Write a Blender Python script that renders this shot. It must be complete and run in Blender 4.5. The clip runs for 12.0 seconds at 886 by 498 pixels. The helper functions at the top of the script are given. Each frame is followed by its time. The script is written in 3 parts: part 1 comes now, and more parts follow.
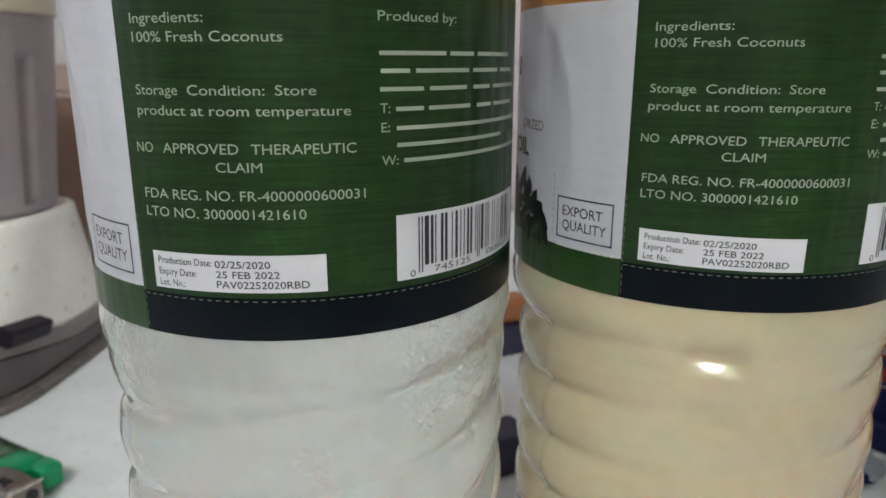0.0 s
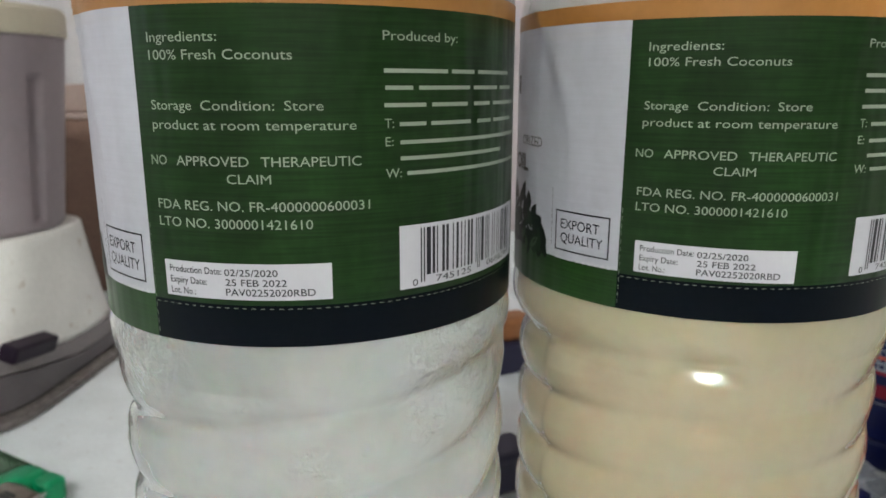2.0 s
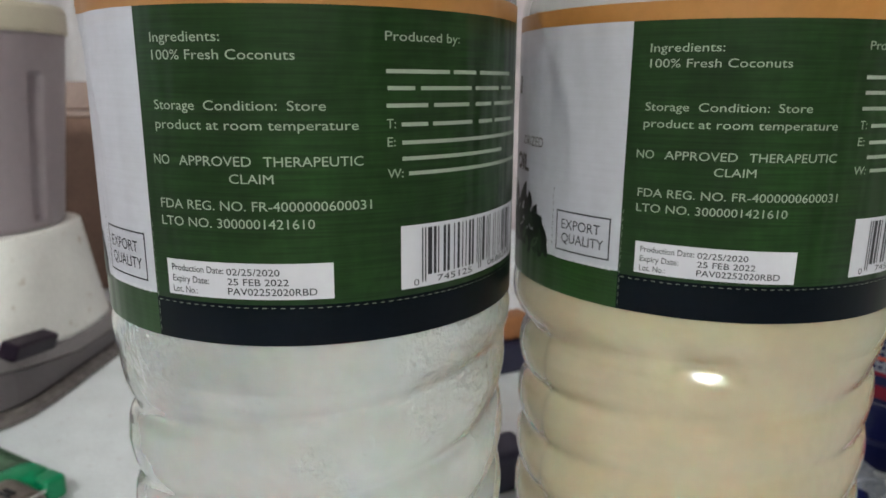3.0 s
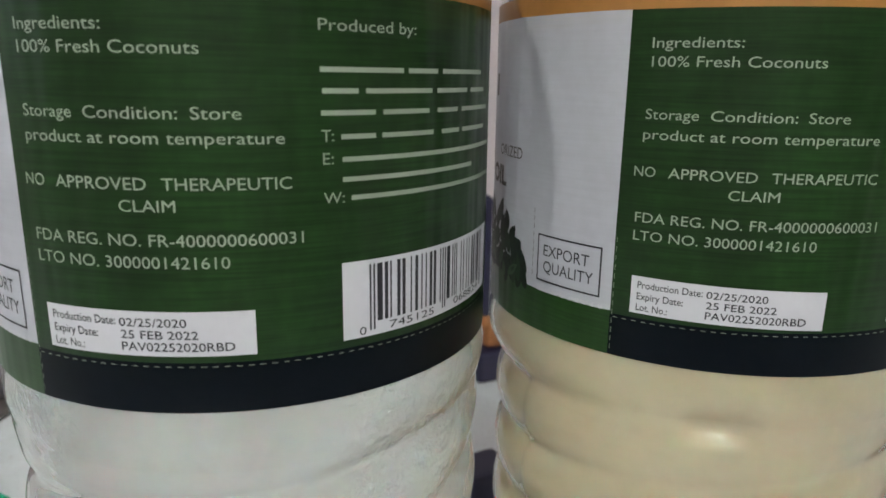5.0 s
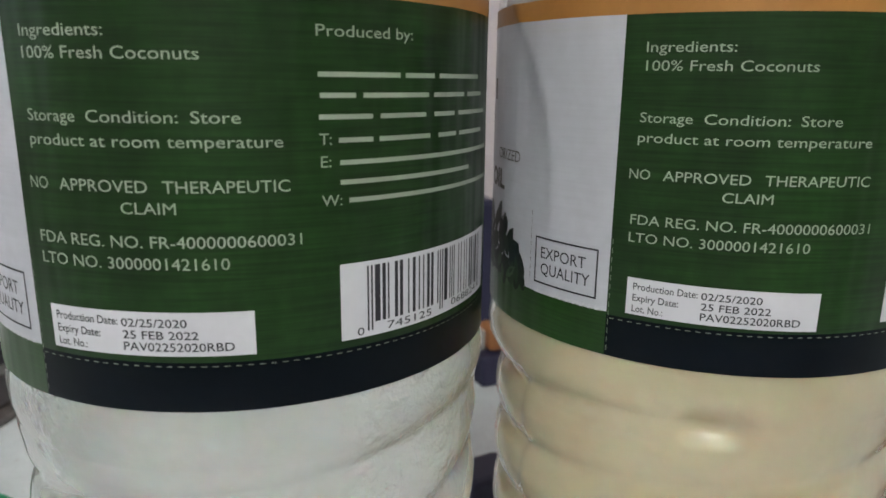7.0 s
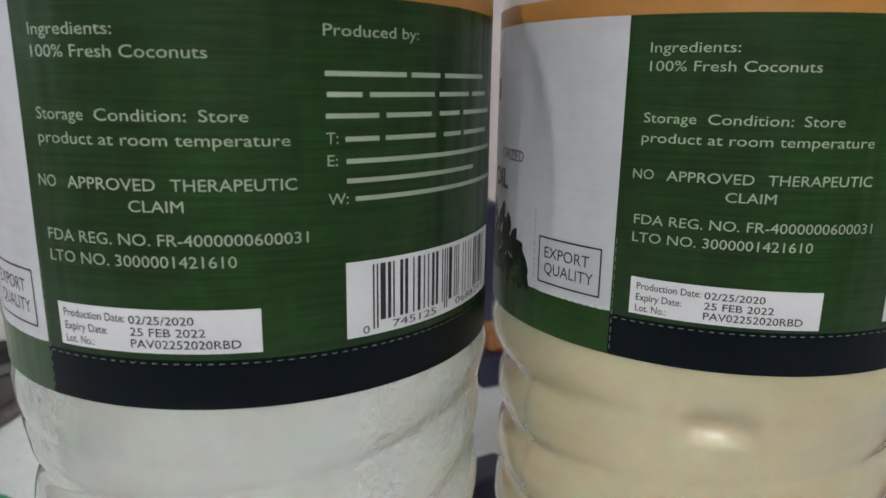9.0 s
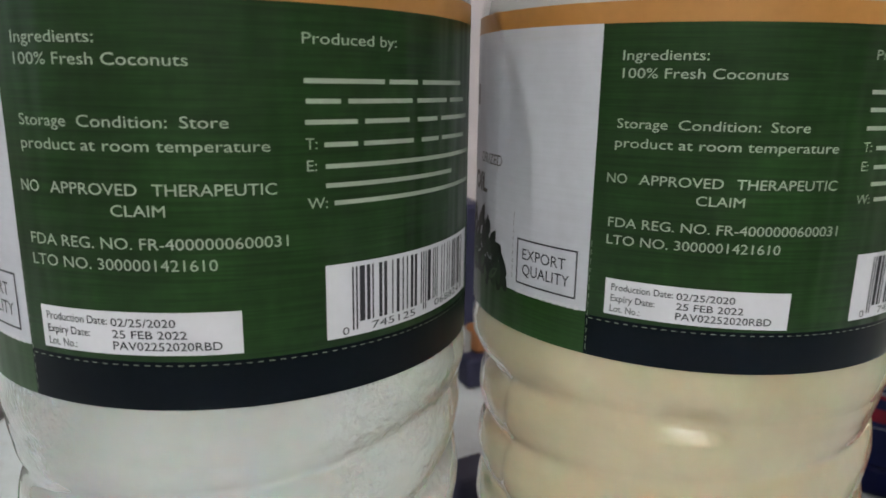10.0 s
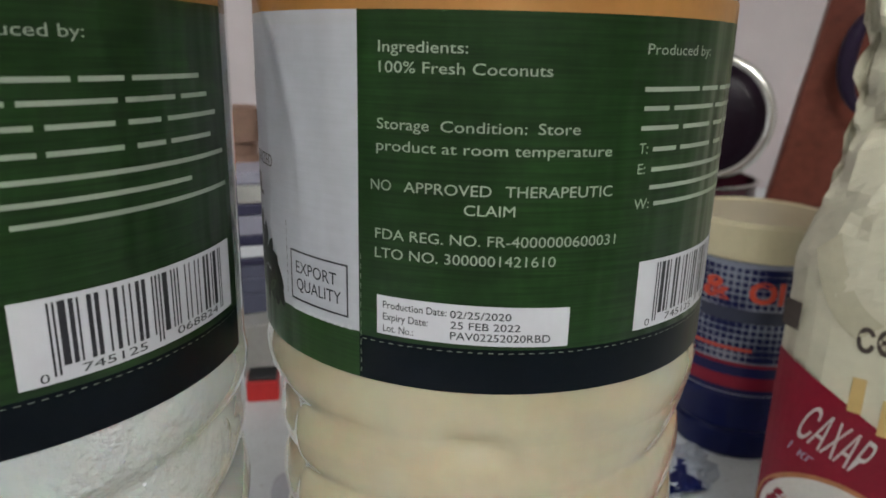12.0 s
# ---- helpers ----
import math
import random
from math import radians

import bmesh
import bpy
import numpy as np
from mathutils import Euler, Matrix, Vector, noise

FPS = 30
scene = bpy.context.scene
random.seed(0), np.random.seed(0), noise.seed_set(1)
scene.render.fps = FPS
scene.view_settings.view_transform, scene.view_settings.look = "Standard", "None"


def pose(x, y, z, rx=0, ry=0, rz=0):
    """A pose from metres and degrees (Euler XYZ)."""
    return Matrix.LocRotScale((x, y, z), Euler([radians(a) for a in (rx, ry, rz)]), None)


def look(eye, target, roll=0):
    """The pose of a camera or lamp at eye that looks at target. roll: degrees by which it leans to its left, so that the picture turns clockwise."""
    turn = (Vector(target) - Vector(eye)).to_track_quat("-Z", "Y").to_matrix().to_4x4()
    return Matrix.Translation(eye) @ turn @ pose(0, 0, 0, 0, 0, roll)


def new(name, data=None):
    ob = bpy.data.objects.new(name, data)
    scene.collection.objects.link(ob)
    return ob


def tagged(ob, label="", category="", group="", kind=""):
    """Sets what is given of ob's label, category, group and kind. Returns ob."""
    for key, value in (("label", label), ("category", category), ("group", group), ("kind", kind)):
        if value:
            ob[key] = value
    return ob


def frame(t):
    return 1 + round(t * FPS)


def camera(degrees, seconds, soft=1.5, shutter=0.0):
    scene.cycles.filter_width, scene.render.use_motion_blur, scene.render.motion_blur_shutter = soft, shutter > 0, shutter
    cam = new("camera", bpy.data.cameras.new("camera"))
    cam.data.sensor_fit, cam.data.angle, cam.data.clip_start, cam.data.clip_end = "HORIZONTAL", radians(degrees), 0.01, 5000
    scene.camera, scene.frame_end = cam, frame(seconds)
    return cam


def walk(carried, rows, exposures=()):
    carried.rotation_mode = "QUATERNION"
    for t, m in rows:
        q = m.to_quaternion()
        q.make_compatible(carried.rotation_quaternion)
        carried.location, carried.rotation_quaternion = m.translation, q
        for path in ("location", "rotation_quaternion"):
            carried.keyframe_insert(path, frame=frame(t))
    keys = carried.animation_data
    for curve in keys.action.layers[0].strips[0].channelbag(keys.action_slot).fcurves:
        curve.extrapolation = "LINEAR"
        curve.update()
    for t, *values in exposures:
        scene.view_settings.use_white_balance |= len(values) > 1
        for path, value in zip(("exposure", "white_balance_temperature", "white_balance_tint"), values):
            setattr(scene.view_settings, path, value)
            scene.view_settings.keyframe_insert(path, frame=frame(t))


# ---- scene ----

cam = camera(64.64, 12.0, soft=1.6, shutter=0.4)
cam.data.dof.use_dof = True
cam.data.dof.focus_distance = 0.112
cam.data.dof.aperture_fstop = 34.0
ROWS = [  # seconds, x, y, z, yaw, pitch, roll
    (0.0, 0.00497, -0.14892, 0.20258, -9.017, -15.035, -0.027),
    (0.5, 0.00621, -0.15127, 0.20217, -8.944, -14.125, 0.025),
    (1.0, 0.00575, -0.15358, 0.20180, -8.652, -12.957, 0.005),
    (1.5, 0.00475, -0.15349, 0.20231, -8.868, -13.262, -0.142),
    (2.0, 0.00451, -0.15331, 0.20183, -8.760, -13.318, -0.138),
    (2.5, 0.00441, -0.15360, 0.20226, -8.691, -13.497, -0.237),
    (3.0, 0.00415, -0.15360, 0.20217, -8.759, -13.435, -0.344),
    (3.2, 0.00415, -0.15360, 0.20217, -8.759, -13.435, -0.344),
    (4.8, 0.01254, -0.13069, 0.20330, -9.860, -14.200, -0.809),
    (5.0, 0.01254, -0.13069, 0.20338, -9.672, -14.035, -0.809),
    (5.5, 0.01294, -0.13352, 0.20372, -9.677, -13.659, -0.616),
    (6.0, 0.01425, -0.12936, 0.20303, -9.343, -13.945, -0.637),
    (6.5, 0.01366, -0.13190, 0.20325, -9.416, -13.677, -0.598),
    (7.0, 0.01349, -0.13233, 0.20334, -9.263, -13.661, -0.654),
    (7.2, 0.01349, -0.13233, 0.20334, -9.263, -13.661, -0.654),
    (8.8, 0.01250, -0.13278, 0.20304, -9.337, -13.517, -0.773),
    (9.0, 0.01250, -0.13278, 0.20304, -9.337, -13.517, -0.773),
    (9.5, 0.01259, -0.13314, 0.20310, -9.321, -13.413, -0.744),
    (10.0, 0.01357, -0.13517, 0.20382, -10.322, -13.406, -0.872),
    (10.2, 0.01651, -0.13674, 0.20477, -10.516, -13.904, -0.996),
    (10.4, 0.01984, -0.13334, 0.20753, -12.245, -15.504, -1.336),
    (10.5, 0.02276, -0.13364, 0.21068, -13.091, -15.739, -0.966),
    (10.6, 0.02520, -0.13610, 0.21418, -13.249, -14.898, -0.258),
    (10.8, 0.02661, -0.13466, 0.21331, -12.791, -15.490, -0.483),
    (11.0, 0.02594, -0.12828, 0.20868, -14.791, -15.044, -1.601),
    (11.3, 0.03570, -0.12469, 0.20894, -16.974, -15.790, -1.252),
    (11.5, 0.03801, -0.12364, 0.20714, -17.478, -16.729, -0.959),
    (11.7, 0.03915, -0.12666, 0.20795, -17.958, -15.489, -1.143),
    (12.0, 0.03796, -0.12645, 0.20800, -18.316, -15.933, -1.339),
]
walk(cam, [(t, pose(x, y, z, 90 + pitch, roll, yaw)) for t, x, y, z, yaw, pitch, roll in ROWS],
     exposures=[(0, 1.06), (9.5, 0.99), (10.5, 1.05), (11.5, 1.06), (12, 0.96)])

# ---- light ----
world = bpy.data.worlds.new("world")
world.use_nodes = True
world.node_tree.nodes["Background"].inputs[0].default_value = (0.5, 0.55, 0.6, 1)
world.node_tree.nodes["Background"].inputs[1].default_value = 0.05
scene.world = world
TUBE_STRENGTH = 58.0


# ---- materials ----
def lin(c):
    return tuple((v / 12.92 if v <= 0.04045 else ((v + 0.055) / 1.055) ** 2.4) for v in c)


def material(name, color, rough=0.5, metal=0.0, dark=0.85, scale=40.0, bump=0.0, bump_scale=300.0, fine=0.5, **extra):
    """A principled surface whose colour wanders at two scales, with fine relief."""
    m = bpy.data.materials.new(name)
    m.use_nodes = True
    nt = m.node_tree
    b = nt.nodes["Principled BSDF"]
    co = nt.nodes.new("ShaderNodeTexCoord")
    big, small = nt.nodes.new("ShaderNodeTexNoise"), nt.nodes.new("ShaderNodeTexNoise")
    big.inputs["Scale"].default_value, small.inputs["Scale"].default_value = scale, scale * 9
    big.inputs["Detail"].default_value, small.inputs["Detail"].default_value = 4, 3
    both = nt.nodes.new("ShaderNodeMix")
    both.data_type = "FLOAT"
    both.inputs[0].default_value = fine
    ramp = nt.nodes.new("ShaderNodeValToRGB")
    ramp.color_ramp.elements[0].position, ramp.color_ramp.elements[1].position = 0.35, 0.65
    ramp.color_ramp.elements[0].color = (*[c * dark for c in color], 1)
    ramp.color_ramp.elements[1].color = (*color, 1)
    nt.links.new(co.outputs["Object"], big.inputs["Vector"])
    nt.links.new(co.outputs["Object"], small.inputs["Vector"])
    nt.links.new(big.outputs["Fac"], both.inputs[2])
    nt.links.new(small.outputs["Fac"], both.inputs[3])
    nt.links.new(both.outputs[0], ramp.inputs[0])
    nt.links.new(ramp.outputs[0], b.inputs["Base Color"])
    b.inputs["Roughness"].default_value, b.inputs["Metallic"].default_value = rough, metal
    if bump:
        n, k = nt.nodes.new("ShaderNodeTexNoise"), nt.nodes.new("ShaderNodeBump")
        n.inputs["Scale"].default_value, n.inputs["Detail"].default_value = bump_scale, 3
        k.inputs["Strength"].default_value, k.inputs["Distance"].default_value = 1.0, bump
        nt.links.new(co.outputs["Object"], n.inputs["Vector"])
        nt.links.new(n.outputs["Fac"], k.inputs["Height"])
        nt.links.new(k.outputs["Normal"], b.inputs["Normal"])
    for key, value in extra.items():
        b.inputs[key.replace("_", " ")].default_value = value
    return m


def glow(name, color, strength):
    m = bpy.data.materials.new(name)
    m.use_nodes = True
    b = m.node_tree.nodes["Principled BSDF"]
    b.inputs["Emission Color"].default_value, b.inputs["Emission Strength"].default_value = (*color, 1), strength
    return m


M_WALL = material("wall_paint", (0.62, 0.55, 0.57), 0.7, dark=0.94, scale=3, bump=0.0004, bump_scale=120)
M_ROOM = material("room_paint", (0.72, 0.70, 0.68), 0.8, dark=0.94, scale=2)
M_FLOOR = material("floor_vinyl", (0.30, 0.24, 0.19), 0.5, dark=0.8, scale=3)
M_TABLE = material("table_laminate", (0.87, 0.92, 0.95), 0.35, dark=0.88, scale=45, bump=0.00006, bump_scale=500, fine=0.45)
M_TABLE_LEG = material("table_leg_steel", (0.45, 0.45, 0.46), 0.35, 0.8)
M_TUBE = glow("tube_light", (0.94, 0.97, 0.93), TUBE_STRENGTH)
M_LAMP = material("lamp_enamel", (0.8, 0.8, 0.8), 0.4)
M_GREEN = material("label_green", (0.0102, 0.0335, 0.0076), 0.3, dark=0.74, scale=30, Specular_IOR_Level=0.24)
M_GREEN_LOW = material("label_mid_green", (0.016, 0.050, 0.011), 0.3, dark=0.84, scale=60, Specular_IOR_Level=0.24)


def woven(m, depth, fold_shade, ripple):
    """Printed weave of broken level threads, light and shade of faint upright creases put into the colour, and a slight
    ripple in the film's gloss.
    """
    nt = m.node_tree
    b = nt.nodes["Principled BSDF"]
    colour = b.inputs["Base Color"].links[0].from_socket
    co = nt.nodes.new("ShaderNodeTexCoord")

    def streak(size, detail):
        mp, n = nt.nodes.new("ShaderNodeMapping"), nt.nodes.new("ShaderNodeTexNoise")
        mp.inputs["Scale"].default_value = size
        n.inputs["Scale"].default_value, n.inputs["Detail"].default_value = 1.0, detail
        nt.links.new(co.outputs["Object"], mp.inputs["Vector"])
        nt.links.new(mp.outputs["Vector"], n.inputs["Vector"])
        return n.outputs["Fac"]
    fold = streak((120, 120, 14), 2)
    for fac, low, high, lo, hi in ((streak((70, 70, 2300), 2), 0.34, 0.62, 1 - depth, 1 + depth), (streak((900, 900, 500), 1), 0.3, 0.7, 1 - depth * 0.3, 1 + depth * 0.3), (fold, 0.35, 0.65, 1 - fold_shade, 1 + fold_shade)):
        lim, mix = nt.nodes.new("ShaderNodeMapRange"), nt.nodes.new("ShaderNodeMix")
        lim.inputs["From Min"].default_value, lim.inputs["From Max"].default_value = low, high
        lim.inputs["To Min"].default_value, lim.inputs["To Max"].default_value = lo, hi
        mix.data_type, mix.blend_type = "RGBA", "MULTIPLY"
        mix.inputs[0].default_value = 1.0
        nt.links.new(fac, lim.inputs["Value"])
        nt.links.new(colour, mix.inputs[6])
        nt.links.new(lim.outputs[0], mix.inputs[7])
        colour = mix.outputs[2]
    nt.links.new(colour, b.inputs["Base Color"])
    bump = nt.nodes.new("ShaderNodeBump")
    bump.inputs["Distance"].default_value = ripple
    nt.links.new(fold, bump.inputs["Height"])
    nt.links.new(bump.outputs["Normal"], b.inputs["Normal"])


woven(M_GREEN, 0.24, 0.16, 0.0010)
woven(M_GREEN_LOW, 0.14, 0.10, 0.0006)
M_NAVY = material("label_navy", (0.003, 0.005, 0.008), 0.3, dark=0.85, scale=60, Specular_IOR_Level=0.08)
M_GOLD = material("label_gold", (0.37, 0.165, 0.040), 0.38, dark=0.88, scale=70)
M_SILVER = material("label_silver", (0.55, 0.55, 0.61), 0.36, dark=0.93, scale=50, metal=0.12)
woven(M_SILVER, 0.02, 0.04, 0.0009)
M_PRINT = material("print_white", (0.31, 0.345, 0.285), 0.45, dark=0.95)
M_STITCH = material("print_grey_green", (0.22, 0.25, 0.2), 0.45)
M_STICKER = material("sticker_paper", (0.60, 0.59, 0.64), 0.55, dark=0.96, scale=90)
M_INK = material("print_black", (0.012, 0.011, 0.018), 0.45, dark=0.8)
M_INK_BROWN = material("print_brown", (0.045, 0.03, 0.025), 0.45)
M_LEAF_A = material("print_leaf_dark", (0.004, 0.009, 0.005), 0.4, Specular_IOR_Level=0.2)
M_LEAF_B = material("print_leaf", (0.012, 0.028, 0.012), 0.4, Specular_IOR_Level=0.2)
M_LEAF_C = material("print_leaf_pale", (0.04, 0.075, 0.036), 0.4, Specular_IOR_Level=0.2)


def oil_material(name, color, rough, clear, crinkle, spots=()):
    """Cloudy oil behind thin plastic: part seen through, part scattering; spots are (mm round, mm up, mm wide) of crinkled film."""
    m = material(name, color, rough, dark=0.88, scale=30, fine=0.25, Transmission_Weight=clear, IOR=1.42, Coat_Weight=1.0, Coat_Roughness=0.006,
                 Subsurface_Weight=0.25, Subsurface_Scale=0.02)
    nt = m.node_tree
    b = nt.nodes["Principled BSDF"]
    co = nt.nodes.new("ShaderNodeTexCoord")
    wave, fine, mask = [nt.nodes.new("ShaderNodeTexNoise") for _ in range(3)]
    for n, k, d in ((wave, 70, 3), (fine, 520, 4), (mask, 60, 3)):
        n.inputs["Scale"].default_value, n.inputs["Detail"].default_value = k, d
        nt.links.new(co.outputs["Object"], n.inputs["Vector"])
    lim = nt.nodes.new("ShaderNodeMapRange")
    lim.inputs["From Min"].default_value, lim.inputs["From Max"].default_value = 0.66, 0.80
    nt.links.new(mask.outputs["Fac"], lim.inputs["Value"])
    where = lim.outputs[0]

    def math_node(op, a, c):
        k = nt.nodes.new("ShaderNodeMath")
        k.operation = op
        for socket, value in zip(k.inputs, (a, c)):
            if isinstance(value, float):
                socket.default_value = value
            else:
                nt.links.new(value, socket)
        return k.outputs[0]
    for a, z, wide in spots:
        th = -math.pi / 2 + a / 42.0
        far, fade = nt.nodes.new("ShaderNodeVectorMath"), nt.nodes.new("ShaderNodeMapRange")
        far.operation = "DISTANCE"
        far.inputs[1].default_value = (0.042 * math.cos(th), 0.042 * math.sin(th), 0.160 + z / 1000)
        fade.interpolation_type = "SMOOTHERSTEP"
        fade.inputs["From Min"].default_value, fade.inputs["From Max"].default_value = wide / 850, 0.0
        nt.links.new(co.outputs["Object"], far.inputs[0])
        nt.links.new(far.outputs["Value"], fade.inputs["Value"])
        where = math_node("MAXIMUM", where, math_node("MULTIPLY", fade.outputs[0], math_node("MULTIPLY", math_node("POWER", mask.outputs["Fac"], 1.5), 2.4)))
    relief = math_node("MULTIPLY", fine.outputs["Fac"], where)
    one, two = nt.nodes.new("ShaderNodeBump"), nt.nodes.new("ShaderNodeBump")
    one.inputs["Distance"].default_value, two.inputs["Distance"].default_value = 0.0010, crinkle
    nt.links.new(wave.outputs["Fac"], one.inputs["Height"])
    nt.links.new(relief, two.inputs["Height"])
    nt.links.new(one.outputs["Normal"], two.inputs["Normal"])
    nt.links.new(two.outputs["Normal"], b.inputs["Normal"])
    return m


M_OIL_CLEAR = oil_material("clear_oil_in_plastic", (0.94, 0.95, 0.92), 0.20, 0.70, 0.0012, ((-4, -4, 13), (-14, -8, 12), (27, -23, 6), (31, -28, 6), (52, -5, 12), (60, -9, 14), (66, -24, 12), (50, -17, 9)))
M_OIL_YELLOW = oil_material("yellow_oil_in_plastic", (0.82, 0.705, 0.475), 0.24, 0.50, 0.0003)
M_PET = material("clear_plastic", (0.88, 0.88, 0.88), 0.12, dark=0.96, bump=0.0003, bump_scale=60, Transmission_Weight=0.55, IOR=1.3, Coat_Weight=1.0, Coat_Roughness=0.03)
M_CAP = material("cap_plastic", (0.75, 0.75, 0.72), 0.4)
M_WHITE_PLASTIC = material("white_appliance_plastic", (0.92, 0.91, 0.87), 0.35, dark=0.9, scale=35)


def specked(m, tint, scale, least):
    """Sparse small stains over a material's colour."""
    nt = m.node_tree
    b = nt.nodes["Principled BSDF"]
    co, n = nt.nodes.new("ShaderNodeTexCoord"), nt.nodes.new("ShaderNodeTexNoise")
    n.inputs["Scale"].default_value, n.inputs["Detail"].default_value = scale, 4
    lim, mix = nt.nodes.new("ShaderNodeMapRange"), nt.nodes.new("ShaderNodeMix")
    lim.inputs["From Min"].default_value, lim.inputs["From Max"].default_value, lim.inputs["To Max"].default_value = least, least + 0.08, 0.6
    mix.data_type = "RGBA"
    mix.inputs[7].default_value = (*tint, 1)
    nt.links.new(co.outputs["Object"], n.inputs["Vector"])
    nt.links.new(n.outputs["Fac"], lim.inputs["Value"])
    nt.links.new(lim.outputs[0], mix.inputs[0])
    nt.links.new(b.inputs["Base Color"].links[0].from_socket, mix.inputs[6])
    nt.links.new(mix.outputs[2], b.inputs["Base Color"])


specked(M_WHITE_PLASTIC, (0.45, 0.33, 0.22), 130, 0.66)
specked(M_TABLE, (0.62, 0.60, 0.60), 150, 0.64)
M_JAR = material("smoky_jar_plastic", (0.40, 0.34, 0.365), 0.3, dark=0.9, scale=20, Transmission_Weight=0.25)
M_CREAM = material("cream_plastic", (0.60, 0.54, 0.42), 0.4, dark=0.94)
M_CANISTER_LID = material("yellowed_cream_plastic", (0.66, 0.58, 0.38), 0.35, dark=0.94)
M_SKIRT = material("grey_appliance_plastic", (0.105, 0.088, 0.095), 0.35, dark=0.8, scale=40)
M_BAND = material("pale_grey_appliance_plastic", (0.25, 0.225, 0.23), 0.4, dark=0.85, scale=40)
M_FOOT = material("clear_grimy_plastic", (0.34, 0.30, 0.29), 0.15, dark=0.45, scale=160, bump=0.0006, bump_scale=220, Transmission_Weight=0.35)
M_SWITCH = material("dark_plum_plastic", (0.014, 0.006, 0.018), 0.45, Specular_IOR_Level=0.2)
M_HANDLE = material("purple_handle_plastic", (0.012, 0.004, 0.022), 0.45, Specular_IOR_Level=0.25)
M_LIGHTER = material("green_translucent_plastic", (0.05, 0.16, 0.07), 0.2, dark=0.8, Transmission_Weight=0.4)
M_LIGHTER_TOP = material("bright_green_plastic", (0.0, 0.25, 0.10), 0.3, dark=0.9)
M_CHROME = material("chrome", (0.62, 0.60, 0.57), 0.2, 1.0, dark=0.92)
# the hood's dark brownish reflection is put into the steel's colour
M_HOOD = material("brown_steel", (0.34, 0.29, 0.26), 0.3, 1.0, dark=0.6, scale=150)
M_BLACK = material("black_plastic", (0.012, 0.012, 0.014), 0.4)
M_CARTON = material("brown_cardboard", (0.26, 0.155, 0.115), 0.75, dark=0.8, scale=25)
M_CARTON_PALE = material("pale_cardboard", (0.42, 0.31, 0.275), 0.75, dark=0.88, scale=25)
M_CLOTH = material("white_cloth", (0.72, 0.70, 0.72), 0.85, dark=0.9, bump=0.0003, bump_scale=500)
M_RED = material("red_plastic", (0.55, 0.02, 0.02), 0.35)
M_YELLOW = material("yellow_card", (0.75, 0.48, 0.03), 0.5)
M_AMBER = material("amber_print", (0.50, 0.34, 0.13), 0.5)
M_GREY = material("grey_card", (0.34, 0.33, 0.32), 0.6, dark=0.85)
M_GREY_DARK = material("slate_print", (0.035, 0.04, 0.075), 0.5)
M_SLATE = material("slate_card", (0.075, 0.078, 0.125), 0.5)
M_LILAC = material("lilac_card", (0.27, 0.26, 0.33), 0.55, dark=0.88)
M_NAVY_CARD = material("navy_card", (0.022, 0.022, 0.06), 0.5)
M_WHITE_CARD = material("white_card", (0.62, 0.63, 0.68), 0.55, dark=0.9)
M_PALEBLUE = material("pale_blue_print", (0.26, 0.285, 0.36), 0.4, dark=0.85)
M_BLUE = material("navy_blue_plastic", (0.0045, 0.009, 0.075), 0.35, dark=0.8, Specular_IOR_Level=0.25)
M_CRIMSON = material("crimson_print", (0.25, 0.008, 0.028), 0.45, dark=0.85, Specular_IOR_Level=0.25)
M_ORANGE_RED = material("orange_red_print", (0.65, 0.07, 0.03), 0.45)
M_PAPER = material("cream_paper", (0.53, 0.50, 0.39), 0.55, dark=0.88, scale=25, bump=0.0003, bump_scale=90)
M_PAPER_WHITE = material("white_paper_print", (0.47, 0.45, 0.43), 0.5, dark=0.88, scale=90)
M_TAN = material("tan_print", (0.42, 0.385, 0.285), 0.55, dark=0.9, scale=40)
M_MAGENTA = material("raspberry_print", (0.18, 0.004, 0.018), 0.42, dark=0.85, scale=40, Specular_IOR_Level=0.25)
M_PLUM = material("plum_enamel", (0.09, 0.018, 0.032), 0.2, dark=0.85)
M_DARK_GLASS = material("dark_glass", (0.012, 0.005, 0.012), 0.3, dark=0.9, Specular_IOR_Level=0.12)
M_WOOD = material("reddish_wood", (0.145, 0.034, 0.020), 0.5, dark=0.6, scale=18, Specular_IOR_Level=0.25)
M_WRAPPER = material("pale_blue_film", (0.34, 0.37, 0.43), 0.3, dark=0.8, scale=60)
M_WOOD_ORANGE = material("orange_wood", (0.33, 0.13, 0.045), 0.5, dark=0.75)


# ---- mesh helpers ----
def obj(name, bm, mat, parent=None, label="", smooth=False, bevel=0.0):
    if bevel:
        bmesh.ops.bevel(bm, geom=bm.edges[:], offset=bevel, segments=3, affect="EDGES", profile=0.5)
    me = bpy.data.meshes.new(name)
    bm.normal_update()
    bm.to_mesh(me)
    bm.free()
    for k in mat if isinstance(mat, (list, tuple)) else (mat,):
        me.materials.append(k)
    if smooth:
        for p in me.polygons:
            p.use_smooth = True
    ob = new(name, me)
    if parent:
        ob.parent = parent
    if label:
        ob["label"] = label
    return ob


def part(name, bm, mat, parent, label="", smooth=False, bevel=0.0):
    return obj(name, bm, mat, parent, label, smooth, bevel)


def thing(name, m, label, category, group="", kind=""):
    ob = new(name)
    ob.empty_display_size = 0.02
    ob.matrix_world = m
    return tagged(ob, label, category, group, kind)


